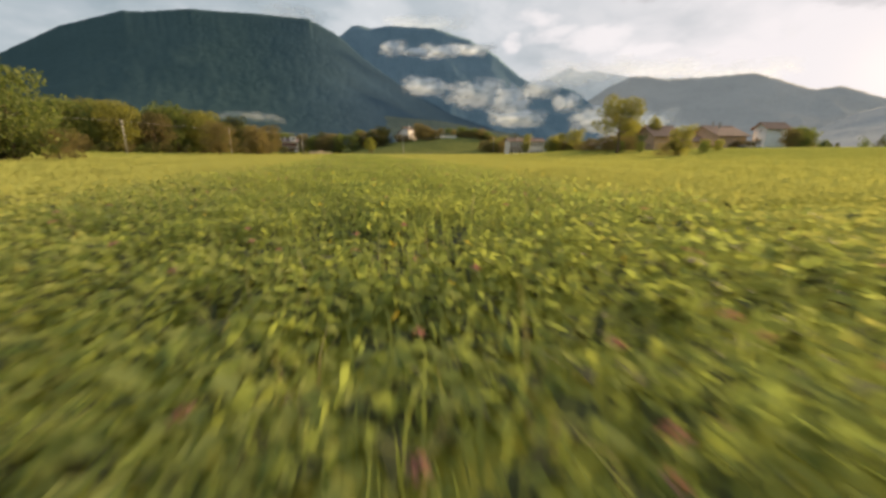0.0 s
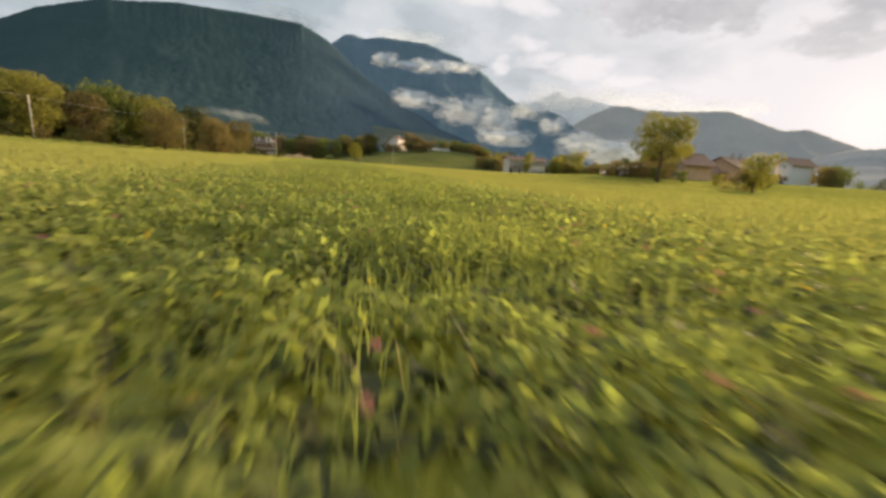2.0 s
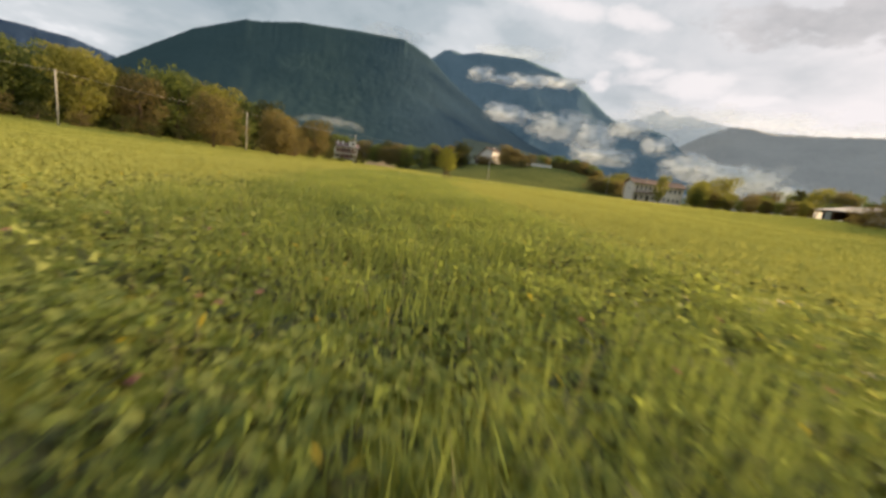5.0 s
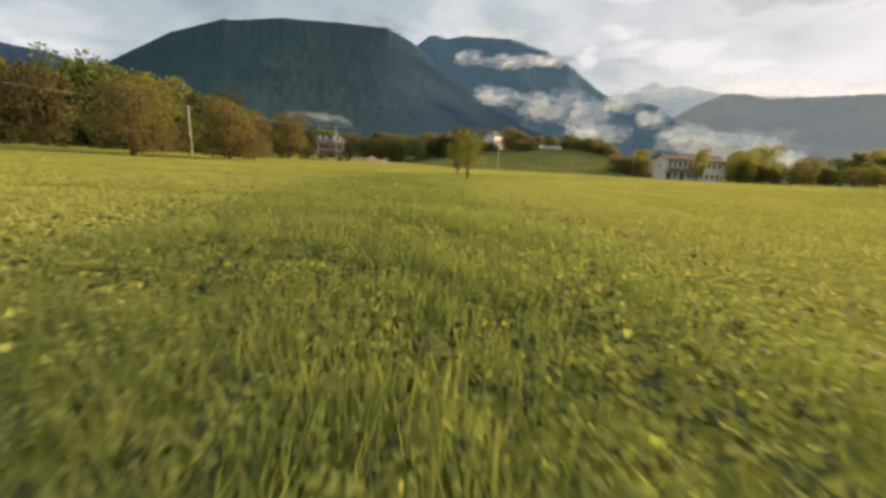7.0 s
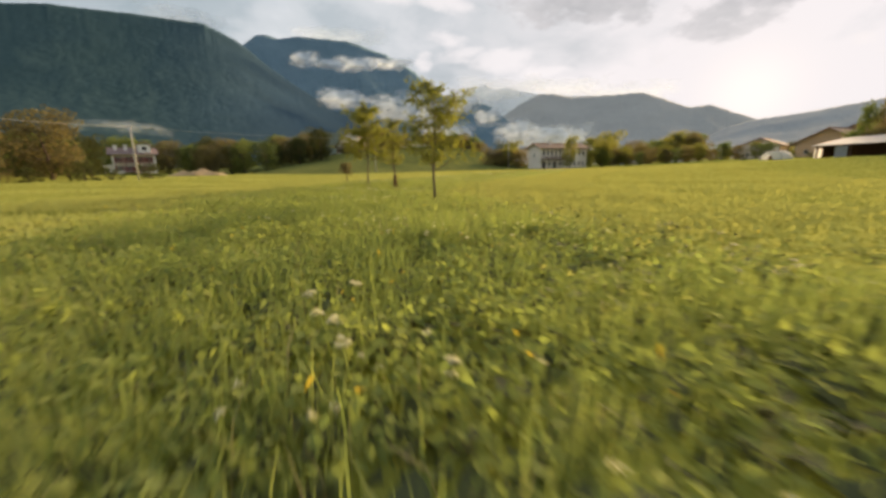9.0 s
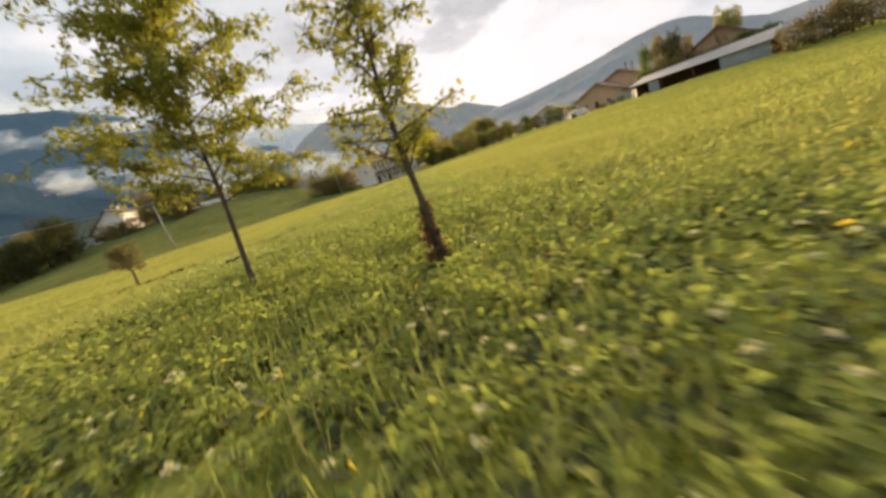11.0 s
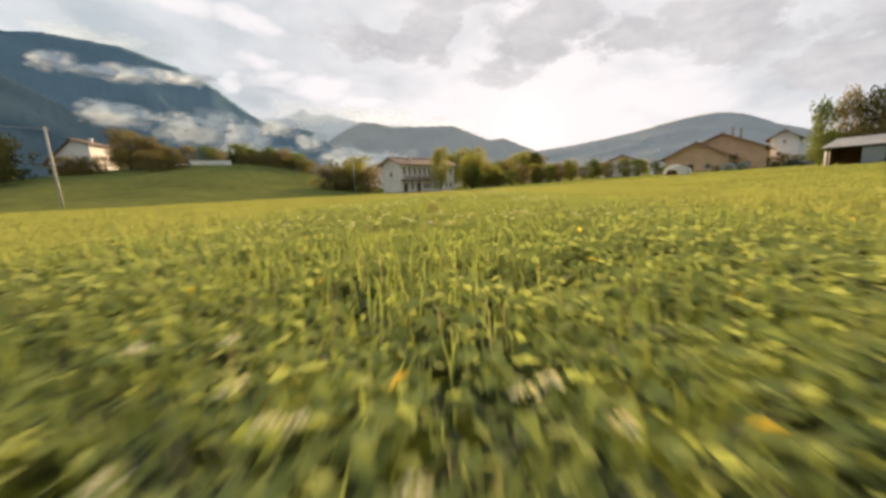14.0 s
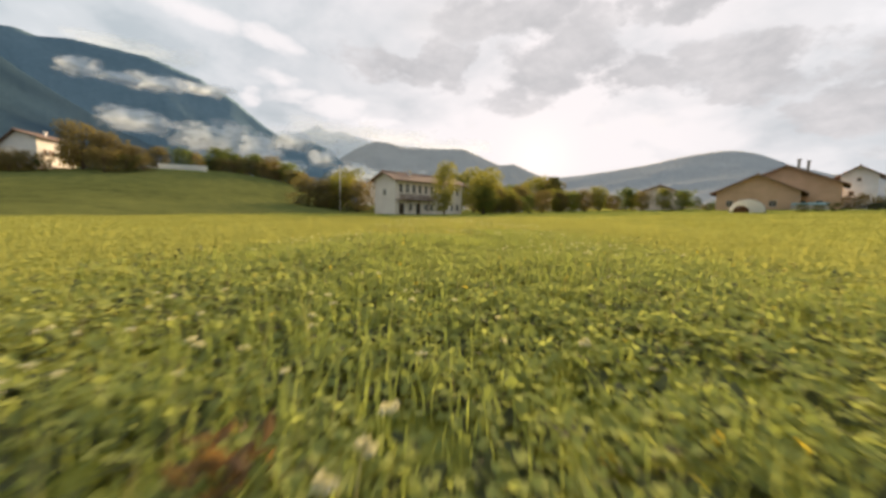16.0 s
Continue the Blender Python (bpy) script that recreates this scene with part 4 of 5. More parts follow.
def balcony(home, x0, x1, z, depth=1.1, mat=None):
    mat = mat or M_WOOD
    b = part("balcony", Geo().box((x0, -depth, z - 0.14), (x1, -0.004, z)), mat, home, "timber balcony")
    part("handrail", Geo().box((x0, -depth, z + 0.92), (x1, -depth + 0.08, z + 1.0)), mat, b)
    for x in np.arange(x0 + 0.05, x1 - 0.05, 0.32):
        part("baluster", Geo().box((x, -depth + 0.01, z), (x + 0.13, -depth + 0.05, z + 0.92)), mat, b)
    for x in np.linspace(x0, x1 - 0.14, 5):
        part("post", Geo().box((x, -depth + 0.09, z - 2.6 if z > 2.6 else 0), (x + 0.14, -depth + 0.23, z - 0.144)), mat, b)
    return b


def heading(x, y, ux, uy, z=None):
    """The pose of a house: its front left corner and the way along its front."""
    return Matrix.Translation((x, y, ground_at(x, y) if z is None else z)) @ Matrix.Rotation(math.atan2(uy, ux), 4, "Z")


def row_of(x0, n, step, w, z, h):
    return [(x0 + i * step, x0 + i * step + w, z, z + h) for i in range(n)]


# farmhouse with balcony at the field's end
farm = thing("farmhouse", heading(37.6, 224.6, 0.975, 0.222, 0.05), "long rose-white plastered farmhouse with brown tiled roof and timber balcony", "house", "houses")
walls_of(farm, 21.5, 6.5, 7.2, M_PINKISH, {
    "front": row_of(1.2, 6, 1.85, 1.0, 4.5, 1.8) + [(1.2, 2.6, 0.06, 2.3), (3.9, 4.9, 0.9, 2.2), (6.0, 7.4, 0.06, 2.3), (8.6, 9.6, 0.9, 2.2), (10.4, 11.4, 0.9, 2.2)] + row_of(13.6, 4, 1.95, 1.0, 4.5, 1.6) + row_of(13.6, 4, 1.95, 1.0, 0.9, 1.4),
    "back": row_of(2, 5, 4, 1.0, 4.4, 1.4), "left": [(2.7, 3.6, 4.0, 5.2)]}, shutters=False)
gable_roof(farm, 21.5, 6.5, 7.2, 8.6, M_TILE, 0.9, True, M_PINKISH)
balcony(farm, 0.3, 11.8, 3.1)
chimney(farm, 6.0, 2.2, 7.6, 9.3, M_PINKISH)
chimney(farm, 16.0, 3.8, 7.6, 9.2, M_PINKISH)

# white gabled house on the knoll
white = thing("house", heading(-34.9, 293.9, 0.905, -0.425, 7.9), "tall white gabled house with a red tiled roof on the knoll", "house", "houses")
walls_of(white, 10.6, 12.0, 4.2, M_WHITE, {"front": [(1.0, 3.2, 0.8, 2.4), (4.6, 6.6, 0.06, 2.3), (7.6, 8.6, 1.0, 2.3)], "right": row_of(2.0, 4, 2.4, 1.0, 1.0, 1.4)}, shutter_mat=M_WOOD)
part("wall", Geo().box((10.25, 0.35, 4.2), (10.6, 11.65, 9.1)), M_WHITE, white)
gable_roof(white, 10.6, 12.0, 4.2, 10.3, M_TILE_RED, 0.9, False, M_WHITE, 0.62, 4.2, 9.1)
part("lean_to_roof", Geo().slab([(0.4, -1.6, 2.9), (5.2, -1.6, 2.9), (5.2, -0.004, 3.5), (0.4, -0.004, 3.5)], 0.15), M_TILE_RED, white)
chimney(white, 6.4, 8.0, 9.0, 11.4, M_WHITE)
for z in (4.9,):
    for y in (2.0, 4.4, 6.8, 9.2):
        window(white, Matrix.Translation((10.6, y, z)) @ Matrix.Rotation(math.pi / 2, 4, "Z") @ Matrix.Translation((0, -0.3, 0)), 1.0, 1.4, True, M_WOOD)

# house with the red balconies
chalet = thing("house", heading(-93.8, 226.1, 0.885, 0.465, 0.9), "white two-storey house with red-brown timber balconies, chimneys and a dormer", "house", "houses")
walls_of(chalet, 10.2, 9.0, 5.6, M_WHITE, {"front": row_of(1.0, 4, 2.35, 1.0, 0.7, 1.5) + row_of(1.0, 4, 2.35, 1.0, 3.3, 1.6), "right": row_of(1.5, 3, 2.6, 1.0, 3.2, 1.4)}, shutter_mat=M_SHUTTER)
gable_roof(chalet, 10.2, 9.0, 5.6, 7.2, M_TILE_ROSE, 0.9, True, M_WHITE)
balcony(chalet, 0.6, 9.6, 3.05, 0.8, M_SHUTTER)
balcony(chalet, 2.6, 7.0, 0.45, 0.8, M_SHUTTER)
for x in (0.8, 3.1):
    chimney(chalet, x, 2.4, 6.2, 8.0, M_WHITE, 0.8)
dormer = part("dormer", Geo().box((6.3, 0.4, 5.8), (9.4, 4.4, 8.3)), M_WHITE, chalet)
part("dormer_roof", Geo().slab([(5.9, 0.0, 8.3), (7.85, 0.0, 9.3), (7.85, 4.6, 9.3), (5.9, 4.6, 8.3)], 0.15).slab([(7.85, 0.0, 9.3), (9.8, 0.0, 8.3), (9.8, 4.6, 8.3), (7.85, 4.6, 9.3)], 0.15), M_TILE, dormer)
part("dormer_window", Geo().box((7.3, 0.34, 6.6), (8.4, 0.396, 7.7)), M_GLASS, dormer)
part("porch", wall_geo(2.0, 2.4, 0.3, [(0.3, 1.0, 0.0, 1.9)]), M_WHITE, chalet).matrix_basis = Matrix.Translation((-2.1, 0.3, 0))

# the houses round the farmyard
def plain_house(x, y, ux, uy, w, d, h, top, wall_mat, roof_mat, label, z=None, fronts=(), chims=()):
    t = thing("house", heading(x, y, ux, uy, z), label, "house", "houses")
    walls_of(t, w, d, h, wall_mat, {"front": list(fronts)}, shutters=False)
    gable_roof(t, w, d, h, top, roof_mat, 1.2, False, wall_mat)
    for cx, cy, cz in chims:
        chimney(t, cx, cy, top - 1.2, cz, M_STONE)
    return t


plain_house(104.6, 191.5, 0.2, -0.98, 14.5, 12, 4.2, 7.8, M_OCHRE, M_TILE, "low ochre house with a wide brown gable roof", None, [(2, 3.2, 0.9, 2.2), (5.5, 6.9, 0.06, 2.2), (9.5, 10.8, 0.9, 2.2)])
plain_house(117.5, 192.0, 0.15, -0.99, 19, 14, 6.0, 10.2, M_OCHRE, M_TILE, "large ochre farmhouse with brown gable roof and two chimneys", None, [(2.5, 3.6, 3.2, 4.4), (8, 9.2, 3.2, 4.4), (12, 13.4, 0.06, 2.2), (15, 16.2, 0.9, 2.2), (5.0, 6.2, 0.9, 2.2), (12.2, 13.3, 3.2, 4.4)], [(11.0, 3.0, 11.9), (12.6, 5.0, 11.6)])
plain_house(137.8, 176.4, 0.1, -0.995, 6.4, 10, 8.6, 10.6, M_SHADE_WHITE, M_TILE, "tall white gabled house among farm buildings", None, [(2.8, 3.6, 7.0, 7.9), (1.6, 2.6, 3.4, 4.6)])
plain_house(71.6, 146.6, 0.1, -0.995, 10.5, 9, 5.0, 8.0, M_OCHRE, M_TILE, "low house with a brown roof behind the farm shed", None, [(2, 3, 0.9, 2.2), (7, 8, 0.9, 2.2)], [(6.2, 2.0, 9.8)])
plain_house(107.0, 211.5, 0.4, -0.92, 11, 9, 4.6, 6.7, M_PINKISH, M_TILE, "low pale house with a brown roof", None, [(2, 3, 0.9, 2.2), (7, 8, 0.9, 2.2)])
plain_house(40.0, 249.0, 0.9, -0.43, 7, 7, 4.5, 6.4, M_WHITE, M_TILE, "small white house behind the farmhouse hedge", 2.0, [(2, 3, 2.2, 3.4)])
plain_house(84.0, 247.0, 0.95, -0.3, 12, 9, 3.4, 5.6, M_WHITE, M_TILE, "low white house far behind the field", None, [(2, 3, 0.9, 2.2), (8, 9, 0.9, 2.2)])
plain_house(99.0, 233.0, 0.9, -0.43, 10, 8, 3.2, 5.4, M_PINKISH, M_TILE, "small rose-plastered house behind trees", None, [(2, 3, 0.9, 2.2)])


# open shed with a sheet roof along the field's edge
shed = thing("shed", Matrix.Translation((52.8, 130.6, ground_at(53.5, 142))) @ Matrix.Rotation(radians(86), 4, "Z"), "long open farm shed with a grey sheet roof", "shed")
part("roof", Geo().slab([(-0.5, 0.7, 2.05), (20.8, 0.7, 1.9), (20.8, -5.5, 3.2), (-0.5, -5.5, 3.7)], 0.12), M_SHEET, shed, "grey sheet-metal roof")
part("back_wall", Geo().box((0, -5.2, -0.3), (20.4, -5.0, 2.85)), M_WOOD, shed)
for x in np.linspace(0, 20.2, 5):
    part("post", Geo().box((x, 0.0, -0.3), (x + 0.18, 0.18, 1.82)), M_WOOD, shed)
part("side_panel", Geo().box((-0.1, 0.2, -0.3), (6.3, 0.3, 1.9)), M_PANEL, shed, "blue-grey sheet panel")
part("bay_panel", Geo().box((15.6, 0.2, -0.3), (17.4, 0.28, 1.65)), M_PANEL, shed, "grey panel closing one bay")
part("end_wall", Geo().slab([(20.4, -5.0, 2.95), (20.4, -1.2, 2.15), (20.55, -1.2, 2.15), (20.55, -5.0, 2.95)], 2.6), M_WOOD, shed)
part("gate_panel", Geo().box((20.4, -1.15, -0.2), (20.52, 0.35, 1.4)), M_FILM, shed, "white gate panel")


for bx, by, bs in ((45, 127, 0.8), (47.5, 125.5, 1.0), (50, 124, 1.1), (53, 122.5, 1.2), (56, 121, 1.2)):
    bring(MASTERS["bush_rust"], bx, by, bx, bs)

# white tunnel tent
def tunnel_tent():
    t = thing("tunnel_tent", Matrix.Translation((78.9, 178.0, ground_at(80.5, 179.5))) @ Matrix.Rotation(radians(-76), 4, "Z"), "white film-covered tunnel tent with a dark open end", "tent")
    g = Geo()
    n = 14
    for k in range(n):
        a0, a1 = math.pi * k / n, math.pi * (k + 1) / n
        for r, flip in ((1.0, False), (0.985, True)):
            p = [(-2.4 * r * math.cos(a0), 0.0, 2.2 * r * math.sin(a0) ** 0.8), (-2.4 * r * math.cos(a1), 0.0, 2.2 * r * abs(math.sin(a1)) ** 0.8)]
            q = [(x, 5.0, z) for x, y, z in p]
            g.face(*([p[0], p[1], q[1], q[0]] if not flip else [q[0], q[1], p[1], p[0]]))
    part("cover", g, M_FILM, t, smooth=True)
    for y in (0.0, 1.7, 3.4, 5.0):
        part("hoop", Geo().tube([(-2.43 * math.cos(a), y, 2.23 * abs(math.sin(a)) ** 0.8) for a in np.linspace(0, math.pi, 13)], [0.05] * 13, 6), M_SHEET, t)
    g = Geo()
    pts = [(-2.3 * math.cos(a), 4.9, 2.1 * abs(math.sin(a)) ** 0.8) for a in np.linspace(0, math.pi, 13)]
    g.face(*pts)
    part("end_wall", g, M_FILM, t, "white rear sheet")
    # dark sheet added inside, in place of the shade behind the opening
    g = Geo()
    g.face(*[(x, 3.6, z) for x, y, z in pts])
    part("shade_sheet", g, M_WOOD, t, "dark sheet standing in for the shade inside the tent")
    front = Geo()
    for k in range(n):
        a0, a1 = math.pi * k / n, math.pi * (k + 1) / n
        ring = [(-2.36 * q * math.cos(a) + shift, y, 2.16 * h * abs(math.sin(a)) ** 0.8) for y in (0.06, 0.09) for a, q, h, shift in ((a0, 1, 1, 0), (a1, 1, 1, 0), (a1, 0.46, 0.52, -0.8), (a0, 0.46, 0.52, -0.8))]
        front.face(*ring[:4])
        front.face(*reversed(ring[4:]))
        front.face(ring[3], ring[2], ring[6], ring[7])
    part("front_sheet", front, M_FILM, t, "white film front round a dark opening")
    return t


tunnel_tent()

# long white shed on the knoll
barn = thing("polytunnel", heading(-2.0, 287.0, 0.98, -0.18, 10.6), "long low white film tunnel on the knoll's crest", "greenhouse")
g = Geo()
for k in range(10):
    a0, a1 = math.pi * k / 10, math.pi * (k + 1) / 10
    p, q = [(1.5 - 1.5 * math.cos(a), 1.9 * math.sin(a) ** 0.7) for a in (a0, a1)]
    g.face((0, p[0], p[1]), (11.5, p[0], p[1]), (11.5, q[0], q[1]), (0, q[0], q[1]))
part("cover", g, M_FILM, barn, smooth=True)
for x in (0.0, 3.8, 7.7, 11.5):
    part("hoop", Geo().tube([(x, 1.5 - 1.53 * math.cos(a), 1.93 * abs(math.sin(a)) ** 0.7) for a in np.linspace(0, math.pi, 11)], [0.04] * 11, 6), M_FRAME, barn)
part("cold_frame", Geo().box((-4.0, 0.4, 0), (-0.5, 2.8, 0.9)), M_FILM, barn, "low white film-covered frame")

# pool cover and low wall in the yard
tarp = thing("tarpaulin", Matrix.Translation((104.0, 178.0, ground_at(104, 178))) @ Matrix.Rotation(radians(-80), 4, "Z"), "teal tarpaulin over a low pool in the yard", "tarpaulin")
part("cover", Geo().slab([(0, 0, 1.0), (5.6, 0, 1.1), (5.6, 4, 1.6), (0, 4, 1.5)], 0.08), M_TEAL, tarp)
part("rim", Geo().box((0, 0, 0), (5.6, 0.15, 0.9)).box((0, 3.85, 0), (5.6, 4, 1.4)), M_STONE, tarp)
for bx, by, bs in ((83, 172, 0.45), (86, 170.5, 0.4), (88, 169, 0.5), (100, 166, 0.4), (95, 185, 0.5), (97, 190, 0.6), (112, 166, 0.5), (118, 162, 0.6), (90, 195, 0.5)):
    bring(MASTERS["bush_dark"], bx, by, bx, bs)


def car(x, y, turn, paint, label):
    t = thing("car", Matrix.Translation((x, y, ground_at(x, y))) @ Matrix.Rotation(turn, 4, "Z"), label, "car", "parked cars")
    g = Geo()
    side = [(-2.1, 0.35), (2.1, 0.35), (2.15, 0.75), (1.25, 0.95), (0.6, 1.45), (-1.3, 1.48), (-2.0, 1.0), (-2.15, 0.7)]
    a = [(px, -0.85 if pz < 1.2 else -0.7, pz) for px, pz in side]
    b = [(px, -py, pz) for px, py, pz in a]
    g.face(*a)
    g.face(*reversed(b))
    for i in range(len(a)):
        g.face(a[i], b[i], b[(i + 1) % len(a)], a[(i + 1) % len(a)])
    part("body", g, paint, t)
    for s in (-1, 1):
        part("side_window", Geo().slab([(-1.2, s * 0.80, 1.38), (0.5, s * 0.80, 1.38), (1.0, s * 0.87, 1.0), (-1.6, s * 0.87, 1.0)], 0.02), M_GLASS, t)
        for wx in (-1.3, 1.35):
            w = part("wheel", Geo().tube([(wx, s * 0.70, 0.32), (wx, s * 0.88, 0.32)], [0.32, 0.32], 14), M_RUBBER, t)
            part("rim", Geo().tube([(wx, s * 0.885, 0.32), (wx, s * 0.90, 0.32)], [0.19, 0.17], 10), M_CAR_LIGHT, w)
    return t


car(127, 168.5, 1.3, M_CAR_DARK, "dark parked car at the edge of the field")
car(131, 165, 1.4, M_CAR_LIGHT, "light parked car at the edge of the field")


# heap of straw and soil at the field's edge
def heap(x, y, long, wide, high):
    rng = np.random.default_rng(5)
    u, w = np.meshgrid(np.linspace(-1, 1, 28), np.linspace(-1, 1, 16))
    z = np.maximum(0, 1 - u ** 2) * np.maximum(0, 1 - w ** 2) * high * (1 + 0.35 * np.sin(u * 9) * np.cos(w * 4)) + rng.normal(0, 0.04, u.shape)
    v = np.stack([(u * long).ravel(), (w * wide).ravel(), z.ravel() - 0.1], 1)
    k = np.arange(u.size).reshape(u.shape)
    f = np.stack([k[:-1, :-1].ravel(), k[:-1, 1:].ravel(), k[1:, 1:].ravel(), k[1:, :-1].ravel()], 1)
    ob = new("heap", big_mesh("heap", v, f, M_SOIL, True))
    ob.matrix_basis = Matrix.Translation((x, y, ground_at(x, y))) @ Matrix.Rotation(0.5, 4, "Z")
    return tagged(ob, "low heap of straw-coloured soil at the field's edge", "heap")


heap(-70.5, 222, 8, 3, 1.6)


# ---------------------------------------------------------------- poles and wires
def pole(x, y, height, lean=0.0, arm=True):
    t = thing("utility_pole", Matrix.Translation((x, y, ground_at(x, y) - 0.3)) @ Matrix.Rotation(lean, 4, "Y"), "weathered grey wooden utility pole in the meadow", "utility pole", "utility poles")
    part("shaft", Geo().tube([(0, 0, 0), (0, 0, height * 0.5), (0, 0, height + 0.3)], [0.15, 0.125, 0.10], 10), M_POLE, t, smooth=True)
    if arm:
        part("insulator", Geo().tube([(0.12, 0, height), (0.30, 0, height), (0.30, 0, height + 0.22)], [0.03, 0.03, 0.05], 8), M_STONE, t)
        part("cap", Geo().tube([(0, 0, height + 0.304), (0, 0, height + 0.4)], [0.12, 0.03], 10), M_POLE, t)
    return t


LINE = [(-116.5, 50.2), (-103.2, 81.0), (-89.8, 111.8), (-76.6, 142.6), (-62.0, 174.2), (-20.1, 200.0)]
for x, y in LINE[1:5]:
    pole(x, y, 9.0)
pole(-20.1, 200.0, 8.7, radians(-1.5))
pole(30.0, 235.0, 9.5)


def wire(a, b, sag):
    pts = []
    for k in range(13):
        s = k / 12
        p = Vector(a).lerp(Vector(b), s)
        p.z -= 4 * sag * s * (1 - s)
        pts.append(p)
    ob = new("overhead_wire", Geo().tube(pts, [0.024] * 13, 5).mesh("overhead_wire", M_WIRE))
    return tagged(ob, "thin grey overhead cable sagging between wooden poles", "cable", "overhead cables")


for (ax, ay), (bx, by) in zip(LINE, LINE[1:]):
    wire((ax, ay, ground_at(ax, ay) + 8.9), (bx, by, ground_at(bx, by) + (8.9 if bx < -30 else 8.5)), 0.55)


# ---------------------------------------------------------------- young fruit trees in the meadow
def fruit_tree(x, y, height, seed, reach, count, lean, label, shoots=False, first=0.36, leaf=0.11, foliage=None):
    """A slim young tree: forked trunk, long fine branches, drooping single leaves."""
    rng = np.random.default_rng(seed)
    t = thing("fruit_tree", Matrix.Translation((x, y, ground_at(x, y) - 0.05)), label, "tree", "young trees in the meadow")
    spine = [np.array([lean[0] * s * height + 0.05 * math.sin(s * 7 + seed), lean[1] * s * height + 0.05 * math.cos(s * 6 + seed), s * height * 0.9]) for s in np.linspace(0, 1, 10)]
    rad = np.interp(np.linspace(0, 1, 10), [0, 0.06, 0.4, 1], [0.085, 0.058, 0.042, 0.01])
    part("trunk", Geo().tube(spine, list(rad), 10), M_BARK, t, smooth=True)
    tips = []

    def at_height(s):
        k = min(int(s * 9), 8)
        q = s * 9 - k
        return spine[k] * (1 - q) + spine[k + 1] * q

    for k in range(30):
        s = first + (0.97 - first) * (k + rng.uniform(0, 0.8)) / 30
        w = k * 2.4 + rng.uniform(-0.3, 0.3)
        length = reach * rng.uniform(0.6, 1.0) * (1.15 - 0.75 * (s - first))
        p = at_height(s)
        g = Geo()
        d = np.array([math.cos(w), math.sin(w), rng.uniform(0.25, 0.95)])
        pts = [p]
        for i in range(1, 6):
            d = d + np.array([rng.normal(0, 0.12), rng.normal(0, 0.12), rng.normal(-0.03, 0.08)])
            pts.append(pts[-1] + d / np.linalg.norm(d) * length / 5)
        g.tube(pts, list(np.linspace(0.017 * (1.3 - 0.7 * s), 0.003, 6)), 6)
        for j in range(12):
            q = rng.uniform(0.25, 1.0) * 4.99
            i = int(q)
            b0 = pts[i] * (1 - q + i) + pts[i + 1] * (q - i)
            e = rng.normal(size=3) * np.array([1, 1, 0.45])
            e = e / np.linalg.norm(e) * length * rng.uniform(0.2, 0.42)
            b1, b2 = b0 + e * 0.5 + np.array([0, 0, 0.03]), b0 + e
            g.tube([b0, b1, b2], [0.009, 0.006, 0.003], 4)
            tips += [b0 * (1 - r) + b2 * r for r in rng.uniform(0.15, 1.05, 6)]
        tips += list(pts[2:])
        part("branch", g, M_BARK, t)
    tips = np.array(tips)
    pts = tips[rng.integers(0, len(tips), count)] + rng.normal(0, 0.055, (count, 3))
    v, f = leaf_quads(rng, pts, leaf, 0.6, 0.5)
    part("leaves", big_mesh("leaves", v, f, foliage or M_LEAF_YOUNG), M_LEAF_YOUNG, t)
    if shoots:
        n = 640
        h = rng.uniform(0.05, 1.0, n) ** 1.3
        a = rng.uniform(0, 6.28, n)
        r = rng.uniform(0.04, 0.20, n) * (1.15 - 0.8 * h)
        p = np.stack([np.cos(a) * r + lean[0] * h, np.sin(a) * r + lean[1] * h, h], 1)
        v, f = leaf_quads(rng, p, 0.085, 0.3)
        part("stem_growth", big_mesh("stem_growth", v, f, M_SHOOT), M_SHOOT, t, "reddish-brown shoots round the stem")
    return t


fruit_tree(-20.9, 112.0, 4.7, 3, 1.95, 5200, (0.0, 0.0), "young fruit tree with yellow-green leaves in the meadow", first=0.30)
fruit_tree(-21.71, 121.07, 4.7, 8, 1.05, 3000, (-0.01, 0.02), "young fruit tree with rusty shoots round its stem", True, 0.34, 0.09)
fruit_tree(-23.3, 124.75, 5.8, 5, 2.25, 15000, (0.0, 0.0), "slim young fruit tree with wide feathery branches", first=0.34, leaf=0.095)
fruit_tree(-25.3, 138.4, 2.1, 12, 0.85, 1500, (-0.02, 0.0), "small sapling with orange-gold autumn leaves in the meadow", first=0.4, leaf=0.09, foliage=M_LEAF_RUST)

# ---------------------------------------------------------------- the meadow's plants
# the camera's path over the ground, carried on past its end
PLAN = np.array([(0, -4), (-1.1, 5.7), (-3.2, 16.9), (-5.1, 28), (-7.2, 39.2), (-9.6, 50.2), (-12.5, 60.9), (-15.7, 71.4), (-19.1, 81.7), (-22.4, 91.9), (-24.7, 103.3), (-25.1, 111.3), (-24.2, 119.6),
                 (-22.1, 125.1), (-17.5, 132.8), (-11.6, 140.8), (-5.6, 148.3), (0.3, 155.4), (9, 166), (24, 186), (32, 198)])


def strip(rng, near, far_, per_m2):
    """Random places in the stretch of meadow between two distances from the camera's path."""
    seg = np.diff(PLAN, axis=0)
    ln = np.hypot(seg[:, 0], seg[:, 1])
    n = int(ln.sum() * 2 * (far_ - near) * per_m2)
    k = rng.choice(len(seg), n, p=ln / ln.sum())
    s = rng.uniform(0, 1, (n, 1))
    p = PLAN[k] + seg[k] * s
    side = np.stack([-seg[k, 1], seg[k, 0]], 1) / ln[k][:, None]
    off = rng.uniform(near, far_, n) * rng.choice([-1, 1], n)
    p = p + side * off[:, None]
    keep = p[:, 1] < field_edge(p[:, 0])
    return p[keep]


